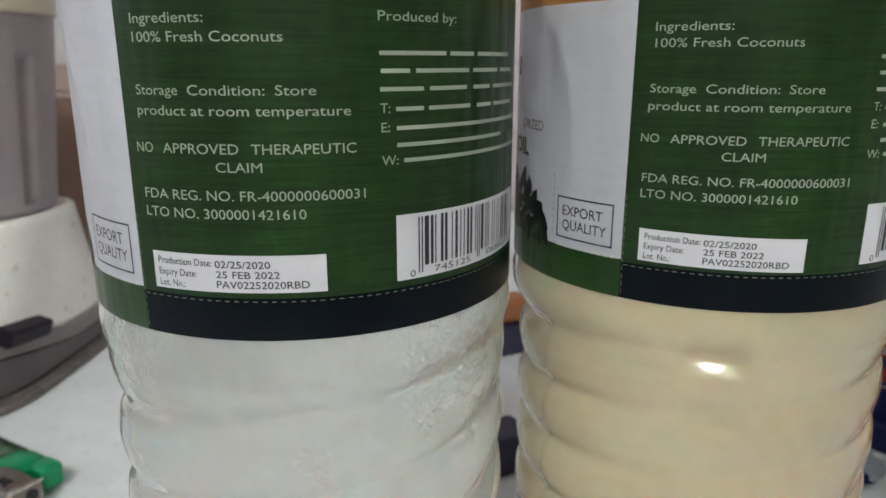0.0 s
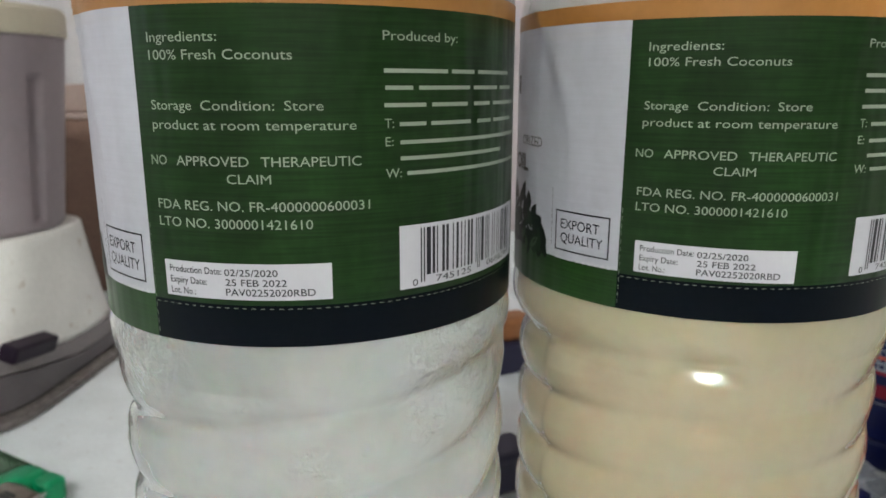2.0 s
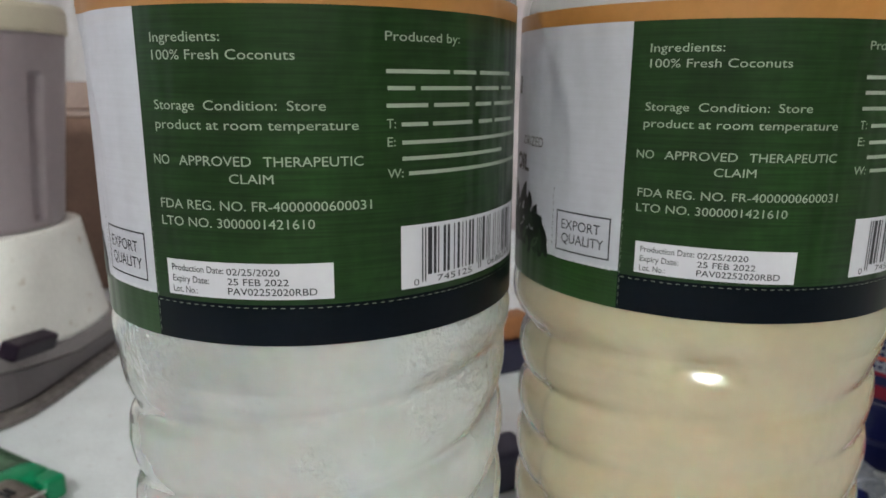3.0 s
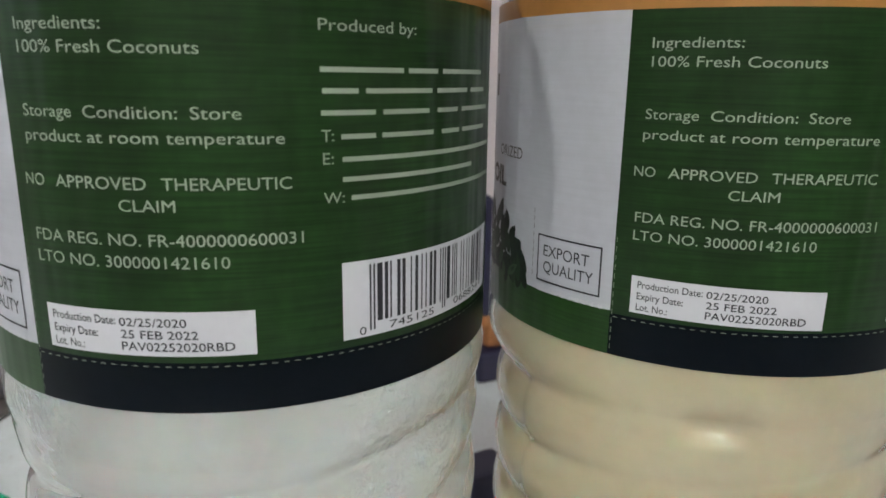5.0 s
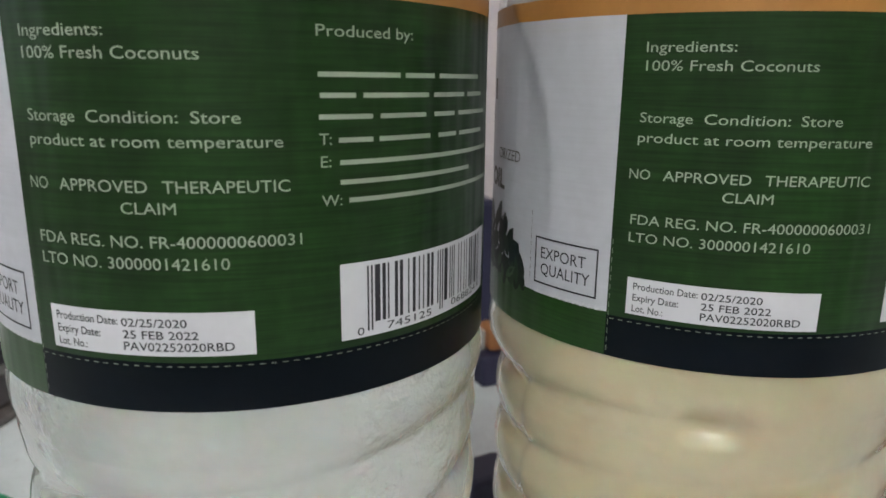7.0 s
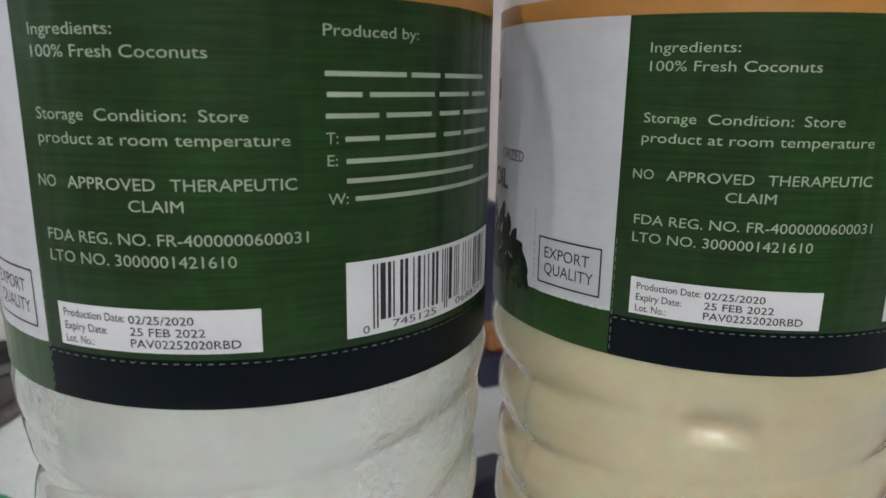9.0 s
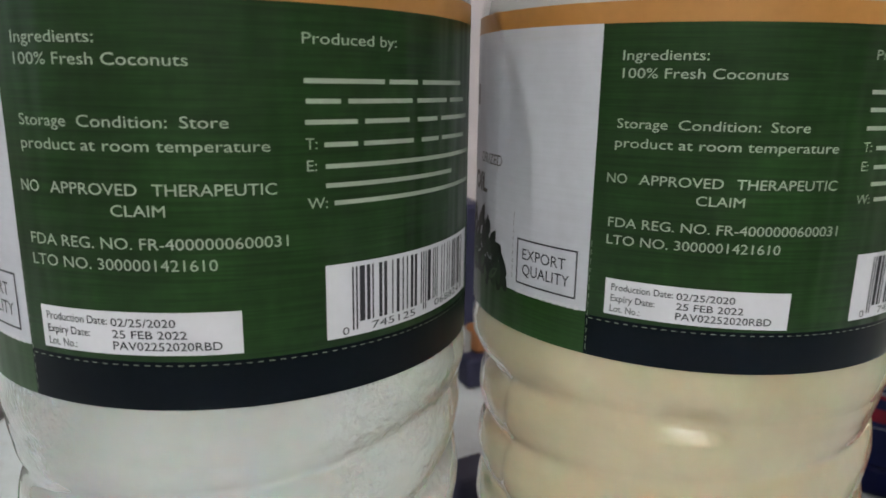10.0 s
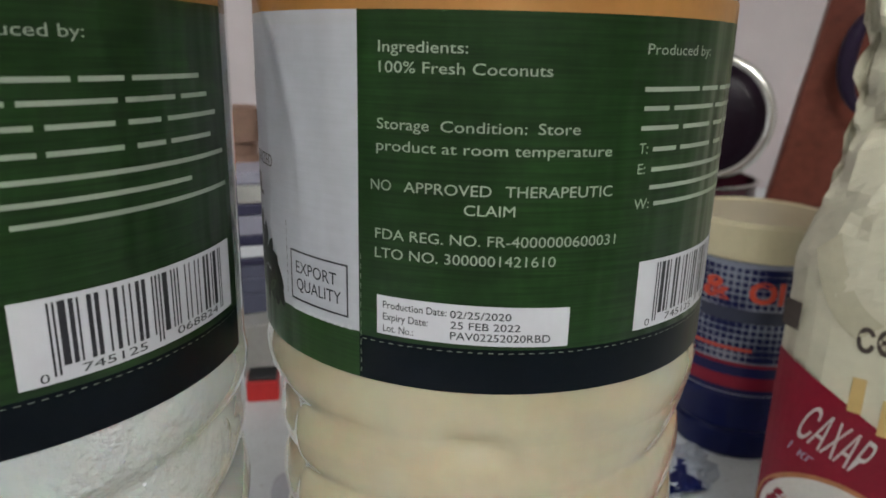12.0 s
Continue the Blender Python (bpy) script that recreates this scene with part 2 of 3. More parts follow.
def box(x0, y0, z0, x1, y1, z1):
    bm = bmesh.new()
    bmesh.ops.create_cube(bm, size=1)
    for v in bm.verts:
        v.co = Vector(((x0 + x1) / 2 + v.co.x * (x1 - x0), (y0 + y1) / 2 + v.co.y * (y1 - y0), (z0 + z1) / 2 + v.co.z * (z1 - z0)))
    return bm


def lathe(profile, seg=64, closed=True, power=2.0, shape=None):
    """A turned form from (radius, z) pairs; power above 2 squares it; shape(angle, r, z) may change the radius."""
    bm = bmesh.new()
    rings = []
    for r, z in profile:
        ring = []
        for i in range(seg):
            a = 2 * math.pi * i / seg
            c, s = math.cos(a), math.sin(a)
            k = (abs(c) ** power + abs(s) ** power) ** (-1 / power)
            q = r * k if shape is None else shape(a, r, z)
            ring.append(bm.verts.new((q * c, q * s, z)))
        rings.append(ring)
    for a, b in zip(rings, rings[1:]):
        for i in range(seg):
            j = (i + 1) % seg
            bm.faces.new((a[i], a[j], b[j], b[i]))
    if closed:
        bm.faces.new(rings[0][::-1])
        bm.faces.new(rings[-1])
    return bm


def tube(points, radius, seg=10):
    """A round bar along points; radius may be a function of 0..1."""
    bm = bmesh.new()
    rings = []
    pts = [Vector(p) for p in points]
    for i, p in enumerate(pts):
        d = (pts[min(i + 1, len(pts) - 1)] - pts[max(i - 1, 0)]).normalized()
        side = d.cross(Vector((0.31, 0.2, 0.93))).normalized()
        up = side.cross(d)
        r = radius(i / (len(pts) - 1)) if callable(radius) else radius
        rings.append([bm.verts.new(p + r * (math.cos(2 * math.pi * k / seg) * side + math.sin(2 * math.pi * k / seg) * up)) for k in range(seg)])
    for a, b in zip(rings, rings[1:]):
        for k in range(seg):
            bm.faces.new((a[k], a[(k + 1) % seg], b[(k + 1) % seg], b[k]))
    bm.faces.new(rings[0][::-1])
    bm.faces.new(rings[-1])
    bmesh.ops.recalc_face_normals(bm, faces=bm.faces[:])
    return bm


def torus(radius, minor, seg=64, sub=12):
    bm = bmesh.new()
    rings = []
    for i in range(seg):
        a = 2 * math.pi * i / seg
        rings.append([bm.verts.new(((radius + minor * math.cos(2 * math.pi * k / sub)) * math.cos(a), (radius + minor * math.cos(2 * math.pi * k / sub)) * math.sin(a), minor * math.sin(2 * math.pi * k / sub))) for k in range(sub)])
    for i in range(seg):
        a, b = rings[i], rings[(i + 1) % seg]
        for k in range(sub):
            bm.faces.new((a[k], b[k], b[(k + 1) % sub], a[(k + 1) % sub]))
    return bm


TEXTS = {}


def text_shape(words, weight=0.0):
    """Flat outlines of a word in the built-in font: points and faces, in units of the capital height."""
    if (words, weight) not in TEXTS:
        cu = bpy.data.curves.new("words", "FONT")
        cu.body, cu.resolution_u, cu.size, cu.offset = words, 3, 1.0, weight
        ob = bpy.data.objects.new("words", cu)
        scene.collection.objects.link(ob)
        bpy.context.view_layer.update()
        me = bpy.data.meshes.new_from_object(ob.evaluated_get(bpy.context.evaluated_depsgraph_get()))
        TEXTS[words, weight] = ([tuple(v.co) for v in me.vertices], [tuple(p.vertices) for p in me.polygons])
        bpy.data.objects.remove(ob)
        bpy.data.meshes.remove(me)
        bpy.data.curves.remove(cu)
    return TEXTS[words, weight]


CAP = max(v[1] for v in text_shape("H")[0])


def words_mesh(bm, words, x0, x1, base, cap, place, weight=0.0):
    """Adds a word from x0 to x1 on the line base, letters cap high, laid out by place(x, y)."""
    pts, faces = text_shape(words, weight)
    lo, hi = min(p[0] for p in pts), max(p[0] for p in pts)
    k = (x1 - x0) / (hi - lo)
    vs = [bm.verts.new(place(x0 + (p[0] - lo) * k, base + p[1] / CAP * cap)) for p in pts]
    for f in faces:
        try:
            bm.faces.new([vs[i] for i in f])
        except ValueError:
            pass


def patch(bm, x0, x1, y0, y1, place, step=1.5, index=0):
    """Adds a rectangle of the printed sheet, cut finely enough to bend with it."""
    nx, ny = max(1, math.ceil(abs(x1 - x0) / step)), max(1, math.ceil(abs(y1 - y0) / (2 * step)))
    g = [[bm.verts.new(place(x0 + (x1 - x0) * i / nx, y0 + (y1 - y0) * j / ny)) for j in range(ny + 1)] for i in range(nx + 1)]
    for i in range(nx):
        for j in range(ny):
            bm.faces.new((g[i][j], g[i + 1][j], g[i + 1][j + 1], g[i][j + 1])).material_index = index


def polygon(bm, pts, place):
    bm.faces.new([bm.verts.new(place(x, y)) for x, y in pts])


# ---- room ----
def structure(name, bm, mat, label=""):
    return tagged(obj(name, bm, mat), label or name.replace("_", " "), name.split("_")[0], kind="structure")


structure("floor", box(-2.2, -2.6, -0.80, 2.2, 0.90, -0.75), M_FLOOR, "brown vinyl floor under the table")
structure("ceiling", box(-2.2, -2.6, 1.75, 2.2, 0.90, 1.80), M_ROOM, "white painted ceiling")
structure("wall_north", box(-2.2, 0.80, -0.75, 2.2, 0.90, 1.75), M_WALL, "pale lilac-white painted wall behind the table")
structure("wall_south", box(-2.2, -2.7, -0.75, 2.2, -2.6, 1.75), M_ROOM, "plain pale wall")
bm = bmesh.new()
for y0, y1, z0, z1 in ((-2.7, -0.7, -0.75, 1.75), (0.5, 0.9, -0.75, 1.75), (-0.7, 0.5, -0.75, 0.15), (-0.7, 0.5, 1.35, 1.75)):
    b = box(-2.3, y0, z0, -2.2, y1, z1)
    me = bpy.data.meshes.new("piece")
    b.to_mesh(me)
    b.free()
    bm.from_mesh(me)
    bpy.data.meshes.remove(me)
structure("wall_west", bm, M_ROOM, "plain pale wall with a window")
window = thing("window_1", pose(-2.25, -0.1, 0.15), "white framed window", "window", kind="structure")
for y0, y1, z0, z1 in ((-0.598, 0.598, 0.002, 0.05), (-0.598, 0.598, 1.15, 1.198), (-0.598, -0.55, 0.05, 1.15), (0.55, 0.598, 0.05, 1.15), (-0.02, 0.02, 0.05, 1.15)):
    part("window_frame", box(-0.03, y0, z0, 0.03, y1, z1), M_LAMP, window)
light = bpy.data.lights.new("window_daylight", "AREA")
light.shape, light.size, light.size_y, light.energy, light.color = "RECTANGLE", 1.1, 1.1, 2.0, (0.84, 0.92, 1.0)
new("window_daylight", light).matrix_world = look((-2.31, -0.1, 0.75), (0, -0.1, 0.65))
structure("wall_east", box(2.2, -2.7, -0.75, 2.3, 0.90, 1.75), M_ROOM, "plain pale wall")


def ceiling_lamp(m):
    lamp = thing("ceiling_lamp", m, "white ceiling lamp with two fluorescent tubes", "lamp")
    part("housing", box(-0.65, -0.09, 0, 0.65, 0.09, 0.05), M_LAMP, lamp, bevel=0.004)
    for y in (-0.05, 0.05):
        part("tube", tube([(x, y, -0.022) for x in (-0.6, -0.3, 0, 0.3, 0.6)], 0.013, 12), M_TUBE, lamp, "glowing fluorescent tube", smooth=True)
    return lamp


ceiling_lamp(pose(-0.30, -1.48, 1.70, 0, 0, -10))


def table(m):
    t = thing("table", m, "white laminate kitchen table holding bottles and clutter", "table")
    part("tabletop", box(-0.75, -0.40, -0.03, 0.95, 0.79, 0), M_TABLE, t, bevel=0.004)
    for x in (-0.70, 0.86):
        for y in (-0.35, 0.70):
            part("leg", box(x, y, -0.75, x + 0.04, y + 0.04, -0.03), M_TABLE_LEG, t, bevel=0.003)
    return t


table(pose(0, 0, 0))

# ---- oil bottles ----
R = 42.5  # label radius; label lengths are in millimetres, from the seam of white and green and from the label's foot
FOOT = 160.0
LOW = -0.5


def wrinkle(a, z):
    """Small creases and bubbles where the film has not stuck flat."""
    w = 0.0
    top = max(0.0, min(1.0, (z - 18) / 20))
    d = a - (-12.0 - 0.019 * max(0, z - 30) ** 2)
    w += 0.7 * top * math.exp(-(d / 1.6) ** 2)
    d = a - (-6.0 + 0.05 * (z - 30))
    w += 0.2 * top * math.exp(-(d / 1.5) ** 2)
    if z > 30:
        d = a - (35.5 + 0.28 * (z - 36))
        w += 0.18 * min(1, (z - 30) / 8) * math.exp(-(d / 0.9) ** 2)
        d = a - (62 + 0.12 * (z - 36))
        w += 0.22 * min(1, (z - 30) / 8) * math.exp(-(d / 1.4) ** 2)
    w += 0.05 * math.sin(a * 0.23 + 1.0) * math.sin(z * 0.11)
    return w


def on_label(lift):
    def place(a, z):
        r = R + wrinkle(a, z) + lift
        th = -math.pi / 2 + a / R
        return (r * math.cos(th) / 1000, r * math.sin(th) / 1000, (FOOT + z) / 1000)
    return place


def bottle_form(phase, pitch, slim, dents, panel, calm):
    """The bottle with its two-start spiral grooves below the label."""
    prof = []
    for z in [*np.arange(0, 130, 1.0), *np.arange(130, 151, 0.5)]:
        edge = min(1.0, z / 9.0)
        prof.append((36 + 5.9 * math.sqrt(max(0, 1 - (1 - edge) ** 2)), z))
    for z in (152, 154, 156, 158, 160, 170, 185, 200, 214, 216):
        prof.append((42.25, z))
    prof += [(42.0, 216.1), (2.0, 216.3)]

    def shape(a, r, z):
        if z >= 158 or z < 20:
            return r / 1000
        fade = max(0.0, min(1.0, (153 - z) / 7.0)) * min(1.0, (z - 20) / 15.0)
        dent = 0.0
        s = (z - FOOT) / pitch - a / math.pi + phase
        flat = calm + (1 - calm) * math.sin(a + radians(55)) ** 4
        s -= math.floor(s)
        near = min(s, 1 - s) * pitch
        groove = math.exp(-(near / 1.9) ** 2) * 1.7 + math.exp(-(near / 5.2) ** 2) * 1.3
        groove *= flat
        for da, dz, deep in dents:
            w = (math.degrees(a) - da + 180) % 360 - 180
            u = z - FOOT - dz  # a small tilted facet, closing softly above
            t = (u + 2.8) / 2.8
            rise = 0.0 if t < 0 else 0.94 * t + 0.06 * t * t if t < 1 else math.exp(-(u / 3.4) ** 2)
            dent += deep * rise * math.exp(-(w / 8.0) ** 4)
        turn = math.degrees(a)
        turn = (turn - panel + 180) % 360 - 180
        inset = 1.0 / (1 + math.exp(turn / 0.9)) / (1 + math.exp(-(turn + 40) / 2.0))
        return (r + 0.35 - dent - fade * (groove + slim + 0.8 * inset)) / 1000

    bm = lathe([(r, z) for r, z in prof], 240, True, shape=shape)
    for v in bm.verts:
        v.co.z /= 1000
    return bm


def shoulder_form():
    """The empty clear shoulder and neck over the oil."""
    r, z, outer = 42.35, 216.4, []
    while z < 284:
        h = z - 216.4
        outer.append((r, z))
        r = max(14.3, r - 1.5 * min(0.50, h * 0.11))
        z += 1.5
    inner = [(q - 0.8, w) for q, w in outer[::-1]]
    return lathe([(q / 1000, w / 1000) for q, w in outer + inner], 96, False)


def ean_bars():
    """Bar runs of the barcode, in modules."""
    left = ("0001101 0011001 0010011 0111101 0100011 0110001 0101111 0111011 0110111 0001011").split()
    bits = "101" + "".join(left[int(c)] for c in "745125") + "01010"
    bits += "".join("".join("10"[int(b)] for b in left[int(c)]) for c in "068824") + "101"
    runs, i = [], 0
    while i < len(bits):
        j = i
        while j < len(bits) and bits[j] == bits[i]:
            j += 1
        if bits[i] == "1":
            runs.append((i, j))
        i = j
    return runs


def leaf(x, z, length, width, turn):
    pts = []
    for i in range(16):
        a = 2 * math.pi * i / 16
        u, v = length / 2 * math.cos(a), width / 2 * math.sin(a) * (1 - 0.8 * max(0.0, math.cos(a)) ** 2)
        pts.append((x + u * math.cos(turn) - v * math.sin(turn), z + u * math.sin(turn) + v * math.cos(turn)))
    return pts


def oil_bottle(m, oil, label, sticker_dx, sticker_turn, phase, pitch, slim, dents, panel, calm):
    bottle = thing("oil_bottle", m, label, "bottle", "coconut oil bottles")
    part("bottle_body", bottle_form(phase, pitch, slim, dents, panel, calm), oil, bottle, smooth=True)
    part("shoulder", shoulder_form(), M_PET, bottle, "empty clear plastic shoulder", smooth=True)
    part("cap", lathe([(0.0155, 0.284), (0.0165, 0.285), (0.0165, 0.301), (0.0150, 0.303), (0.004, 0.303)], 48), M_CAP, bottle, "white screw cap", smooth=False)
    # the wrap-round film with its printed fields
    bm = bmesh.new()
    place = on_label(0)
    start, end = -167.0, 82.5  # the sheet stops short of a full turn and leaves a bare strip
    for a0, a1, z0, z1, k in ((start, end, 53.3, 56.5, 0), (start, 0, 7.0, 53.3, 1), (start, 0, LOW, 7.0, 2), (0, end, 6.6, 53.3, 3), (0, end, LOW, 6.6, 4)):
        patch(bm, a0, a1, z0, z1, place, 1.3, k)
    rim = [(start + (end - start) * i / 160, LOW) for i in range(161)] + [(end, LOW + (56.5 - LOW) * i / 20) for i in range(1, 21)]
    rim += [(end - (end - start) * i / 160, 56.5) for i in range(1, 161)] + [(start, 56.5 - (56.5 - LOW) * i / 20) for i in range(1, 21)]
    out = [bm.verts.new(place(a, z)) for a, z in rim]  # the film's cut edge
    inn = [bm.verts.new(on_label(-0.3)(a, z)) for a, z in rim]
    for i in range(len(rim) - 1):
        bm.faces.new((out[i], out[i + 1], inn[i + 1], inn[i])).material_index = 0 if rim[i][1] > 53 else 4
    film = part("label", bm, [M_GOLD, M_SILVER, M_GREEN_LOW, M_GREEN, M_NAVY], bottle, "dark green wrap label with white print", smooth=True)

    def printed(name, mat, words, lift=0.06, label="", weight=0.0):
        b = bmesh.new()
        for w in words:
            words_mesh(b, *w, on_label(lift), weight)
        return part(name, b, mat, film, label)

    printed("printed_text", M_PRINT, [("Ingredients:", 3.4, 15.8, 47.9, 1.45)])
    printed("printed_text", M_PRINT, [("100% Fresh Coconuts", 3.5, 27.0, 45.25, 1.45)])
    printed("printed_text", M_PRINT, [("Storage", 3.2, 10.8, 37.72, 1.45), ("Condition:", 12.4, 24.0, 37.72, 1.45), ("Store", 25.5, 31.4, 37.72, 1.45)])
    printed("printed_text", M_PRINT, [("product at room temperature", 3.1, 36.4, 34.75, 1.45)])
    printed("printed_text", M_PRINT, [("NO", 2.2, 5.4, 29.15, 1.5), ("APPROVED", 7.3, 19.6, 29.15, 1.5), ("THERAPEUTIC", 21.5, 37.05, 29.15, 1.5)])
    printed("printed_text", M_PRINT, [("CLAIM", 15.9, 22.95, 26.45, 1.45)])
    printed("printed_text", M_PRINT, [("FDA REG. NO. FR-4000000600031", 2.9, 38.3, 22.1, 1.5)])
    printed("printed_text", M_PRINT, [("LTO NO. 3000001421610", 2.85, 29.1, 19.25, 1.5)])
    printed("printed_text", M_PRINT, [("Produced by:", 40.9, 55.4, 48.35, 1.4)])
    printed("printed_text", M_PRINT, [("T:", 41.0, 42.6, 34.9, 1.45)])
    printed("printed_text", M_PRINT, [("E:", 41.1, 42.5, 32.0, 1.45)])
    printed("printed_text", M_PRINT, [("W:", 41.1, 43.9, 26.9, 1.45)])
    # maker's lines, left as plain bars
    for z, runs in (
        (43.2, ((41.0, 53.2), (54.1, 59.9), (61.0, 73.6))), (40.6, ((41.2, 46.1), (47.2, 58.7), (59.8, 67.9), (69.1, 75.5))),
        (37.9, ((41.0, 48.6), (49.8, 58.1), (59.9, 65.0), (66.2, 78.0))), (34.9, ((43.6, 48.6), (49.6, 59.0), (60.8, 65.5), (66.5, 76.0))),
        (32.0, ((43.7, 80.0),)), (29.4, ((43.7, 70.2),)), (26.95, ((44.9, 80.5),)),
    ):
        b = bmesh.new()
        for a0, a1 in runs:
            patch(b, a0, a1, z + 0.22, z + 0.86, on_label(0.06), 1.0)
        part("printed_bar", b, M_PRINT, film)
    # date sticker
    b = bmesh.new()
    s = sticker_dx

    def tilt(lift):
        base = on_label(lift)
        return lambda a, z: base(a + s, z + (a - 3) * sticker_turn)
    patch(b, 3.2, 31.8, 7.5, 13.55, tilt(0.10), 1.3)
    sticker = part("date_sticker", b, M_STICKER, film, "white paper date sticker")
    b = bmesh.new()
    for w in (("Production Date:", 4.2, 13.9, 11.65, 1.1), ("Expiry Date:", 4.2, 11.2, 9.8, 1.1), ("Lot. No.:", 4.2, 9.0, 8.0, 1.1),
              ("02/25/2020", 14.4, 23.2, 11.5, 1.1), ("25 FEB 2022", 14.5, 24.6, 9.85, 1.1), ("PAV02252020RBD", 14.5, 29.1, 8.2, 1.15)):
        words_mesh(b, *w, tilt(0.15), 0.008)
    part("sticker_print", b, M_INK, film)
    # barcode
    b = bmesh.new()
    patch(b, 43.35, 79.6, 7.75, 18.75, on_label(0.07), 1.2)
    part("barcode_field", b, M_STICKER, film)
    for i, j in ean_bars():
        b = bmesh.new()
        guard = i < 3 or 45 <= i < 50 or i >= 92
        patch(b, 47.35 + i * 0.3055, 47.35 + j * 0.3055 - 0.03, 8.6 if guard else 9.75, 18.1, on_label(0.12), 1.0)
        part("barcode_bar", b, M_INK, film)
    b = bmesh.new()
    for w in (("0", 45.75, 46.8, 8.1, 1.15), ("745125", 50.6, 59.4, 8.25, 1.1), ("068824", 64.7, 74.6, 8.4, 1.1)):
        words_mesh(b, *w, on_label(0.12))
    part("barcode_number", b, M_INK, film)
    # export stamp
    b = bmesh.new()
    for a0, a1, z0, z1 in ((-15.75, -2.0, 16.8, 17.1), (-15.75, -2.0, 8.7, 9.0), (-15.75, -15.45, 9.0, 16.8), (-2.3, -2.0, 9.0, 16.8)):
        patch(b, a0, a1, z0, z1, on_label(0.06), 1.2)
    part("stamp_frame", b, M_INK, film)
    printed("stamp_text", M_INK, [("EXPORT", -14.2, -4.3, 13.4, 1.95), ("QUALITY", -14.1, -3.4, 10.55, 1.95)])
    printed("printed_text", M_INK_BROWN, [("ORIZED", -32.0, -21.7, 29.2, 2.0)], label="thin dark capitals")
    printed("printed_text", M_INK_BROWN, [("OIL", -37.5, -28.0, 23.6, 3.4)], label="bold dark capitals", weight=0.035)
    # stitched dashes
    b = bmesh.new()
    for i in range(54):
        patch(b, 0.6 + i * 1.5, 1.35 + i * 1.5, 6.02, 6.12, on_label(0.06))
    for i in range(13):
        patch(b, 0.30, 0.39, 0.4 + i * 1.5, 1.3 + i * 1.5, on_label(0.06))
    for i in range(7):
        patch(b, -10.5 + i * 1.5, -9.6 + i * 1.5, 6.92, 7.04, on_label(0.06))
    part("stitch_print", b, M_STITCH, film)
    b = bmesh.new()
    for i in range(9):
        patch(b, -17.05, -16.93, 9.3 + i * 1.4, 10.2 + i * 1.4, on_label(0.06))
    part("cut_line_print", b, M_INK_BROWN, film)
    # leaf picture at the foot of the white field: a heap of pointed leaves with a soft shade beside it
    rnd = random.Random(4)
    for mat, lift, count, near, far, tall, long in ((M_LEAF_A, 0.05, 46, -46.0, -19.5, 1.0, 5.0), (M_LEAF_B, 0.08, 14, -44.0, -21.5, 0.75, 4.4), (M_LEAF_C, 0.11, 6, -42.0, -22.5, 0.5, 3.6)):
        b = bmesh.new()
        for i in range(count):
            x = near + (far - near) * (i + rnd.random()) / count
            top = 7.6 + tall * (3.0 + 9.0 * min(1.0, (far - x) / 9.0) ** 0.8)
            z = rnd.uniform(7.6, top)
            polygon(b, leaf(x, z, long * rnd.uniform(0.8, 1.3), long * rnd.uniform(0.35, 0.55), rnd.uniform(0.3, 2.4)), on_label(lift + 0.0006 * i))
        part("leaf_print", b, mat, film)
    b = bmesh.new()
    patch(b, -46.0, -20.5, 6.9, 9.5, on_label(0.045), 1.3)
    part("leaf_print", b, M_LEAF_A, film)
    # ragged pale edge where the white field meets the green
    b = bmesh.new()
    for i in range(26):
        x = -15.6 + i * 0.55
        polygon(b, [(x, 6.9), (x + 0.6, 6.9), (x + 0.5, 7.1 + rnd.uniform(0.1, 0.75)), (x + 0.1, 7.1 + rnd.uniform(0.1, 0.6))], on_label(0.05))
    part("ragged_print", b, M_STICKER, film)
    b = bmesh.new()
    patch(b, -37.2, -35.4, 40.0, 44.0, on_label(0.06), 1.0)
    part("printed_bar", b, M_INK_BROWN, film)
    return bottle


oil_bottle(pose(0, 0, 0, 0, 0, -38.149), M_OIL_CLEAR, "clear plastic bottle of whitish oil with dark green label", 0.0, 0.002, 0.634, 16.1, 0.4, (), 150.0, 0.38)
oil_bottle(pose(0.08888, 0, -0.00039, 0, 0, -46.851), M_OIL_YELLOW, "clear plastic bottle of yellow oil with dark green label", 0.0, -0.016, 0.243, 13.6, 0.6, ((-65, -11.4, 2.10), (-64, -24.5, 0.9)), -116.5, 0.26)


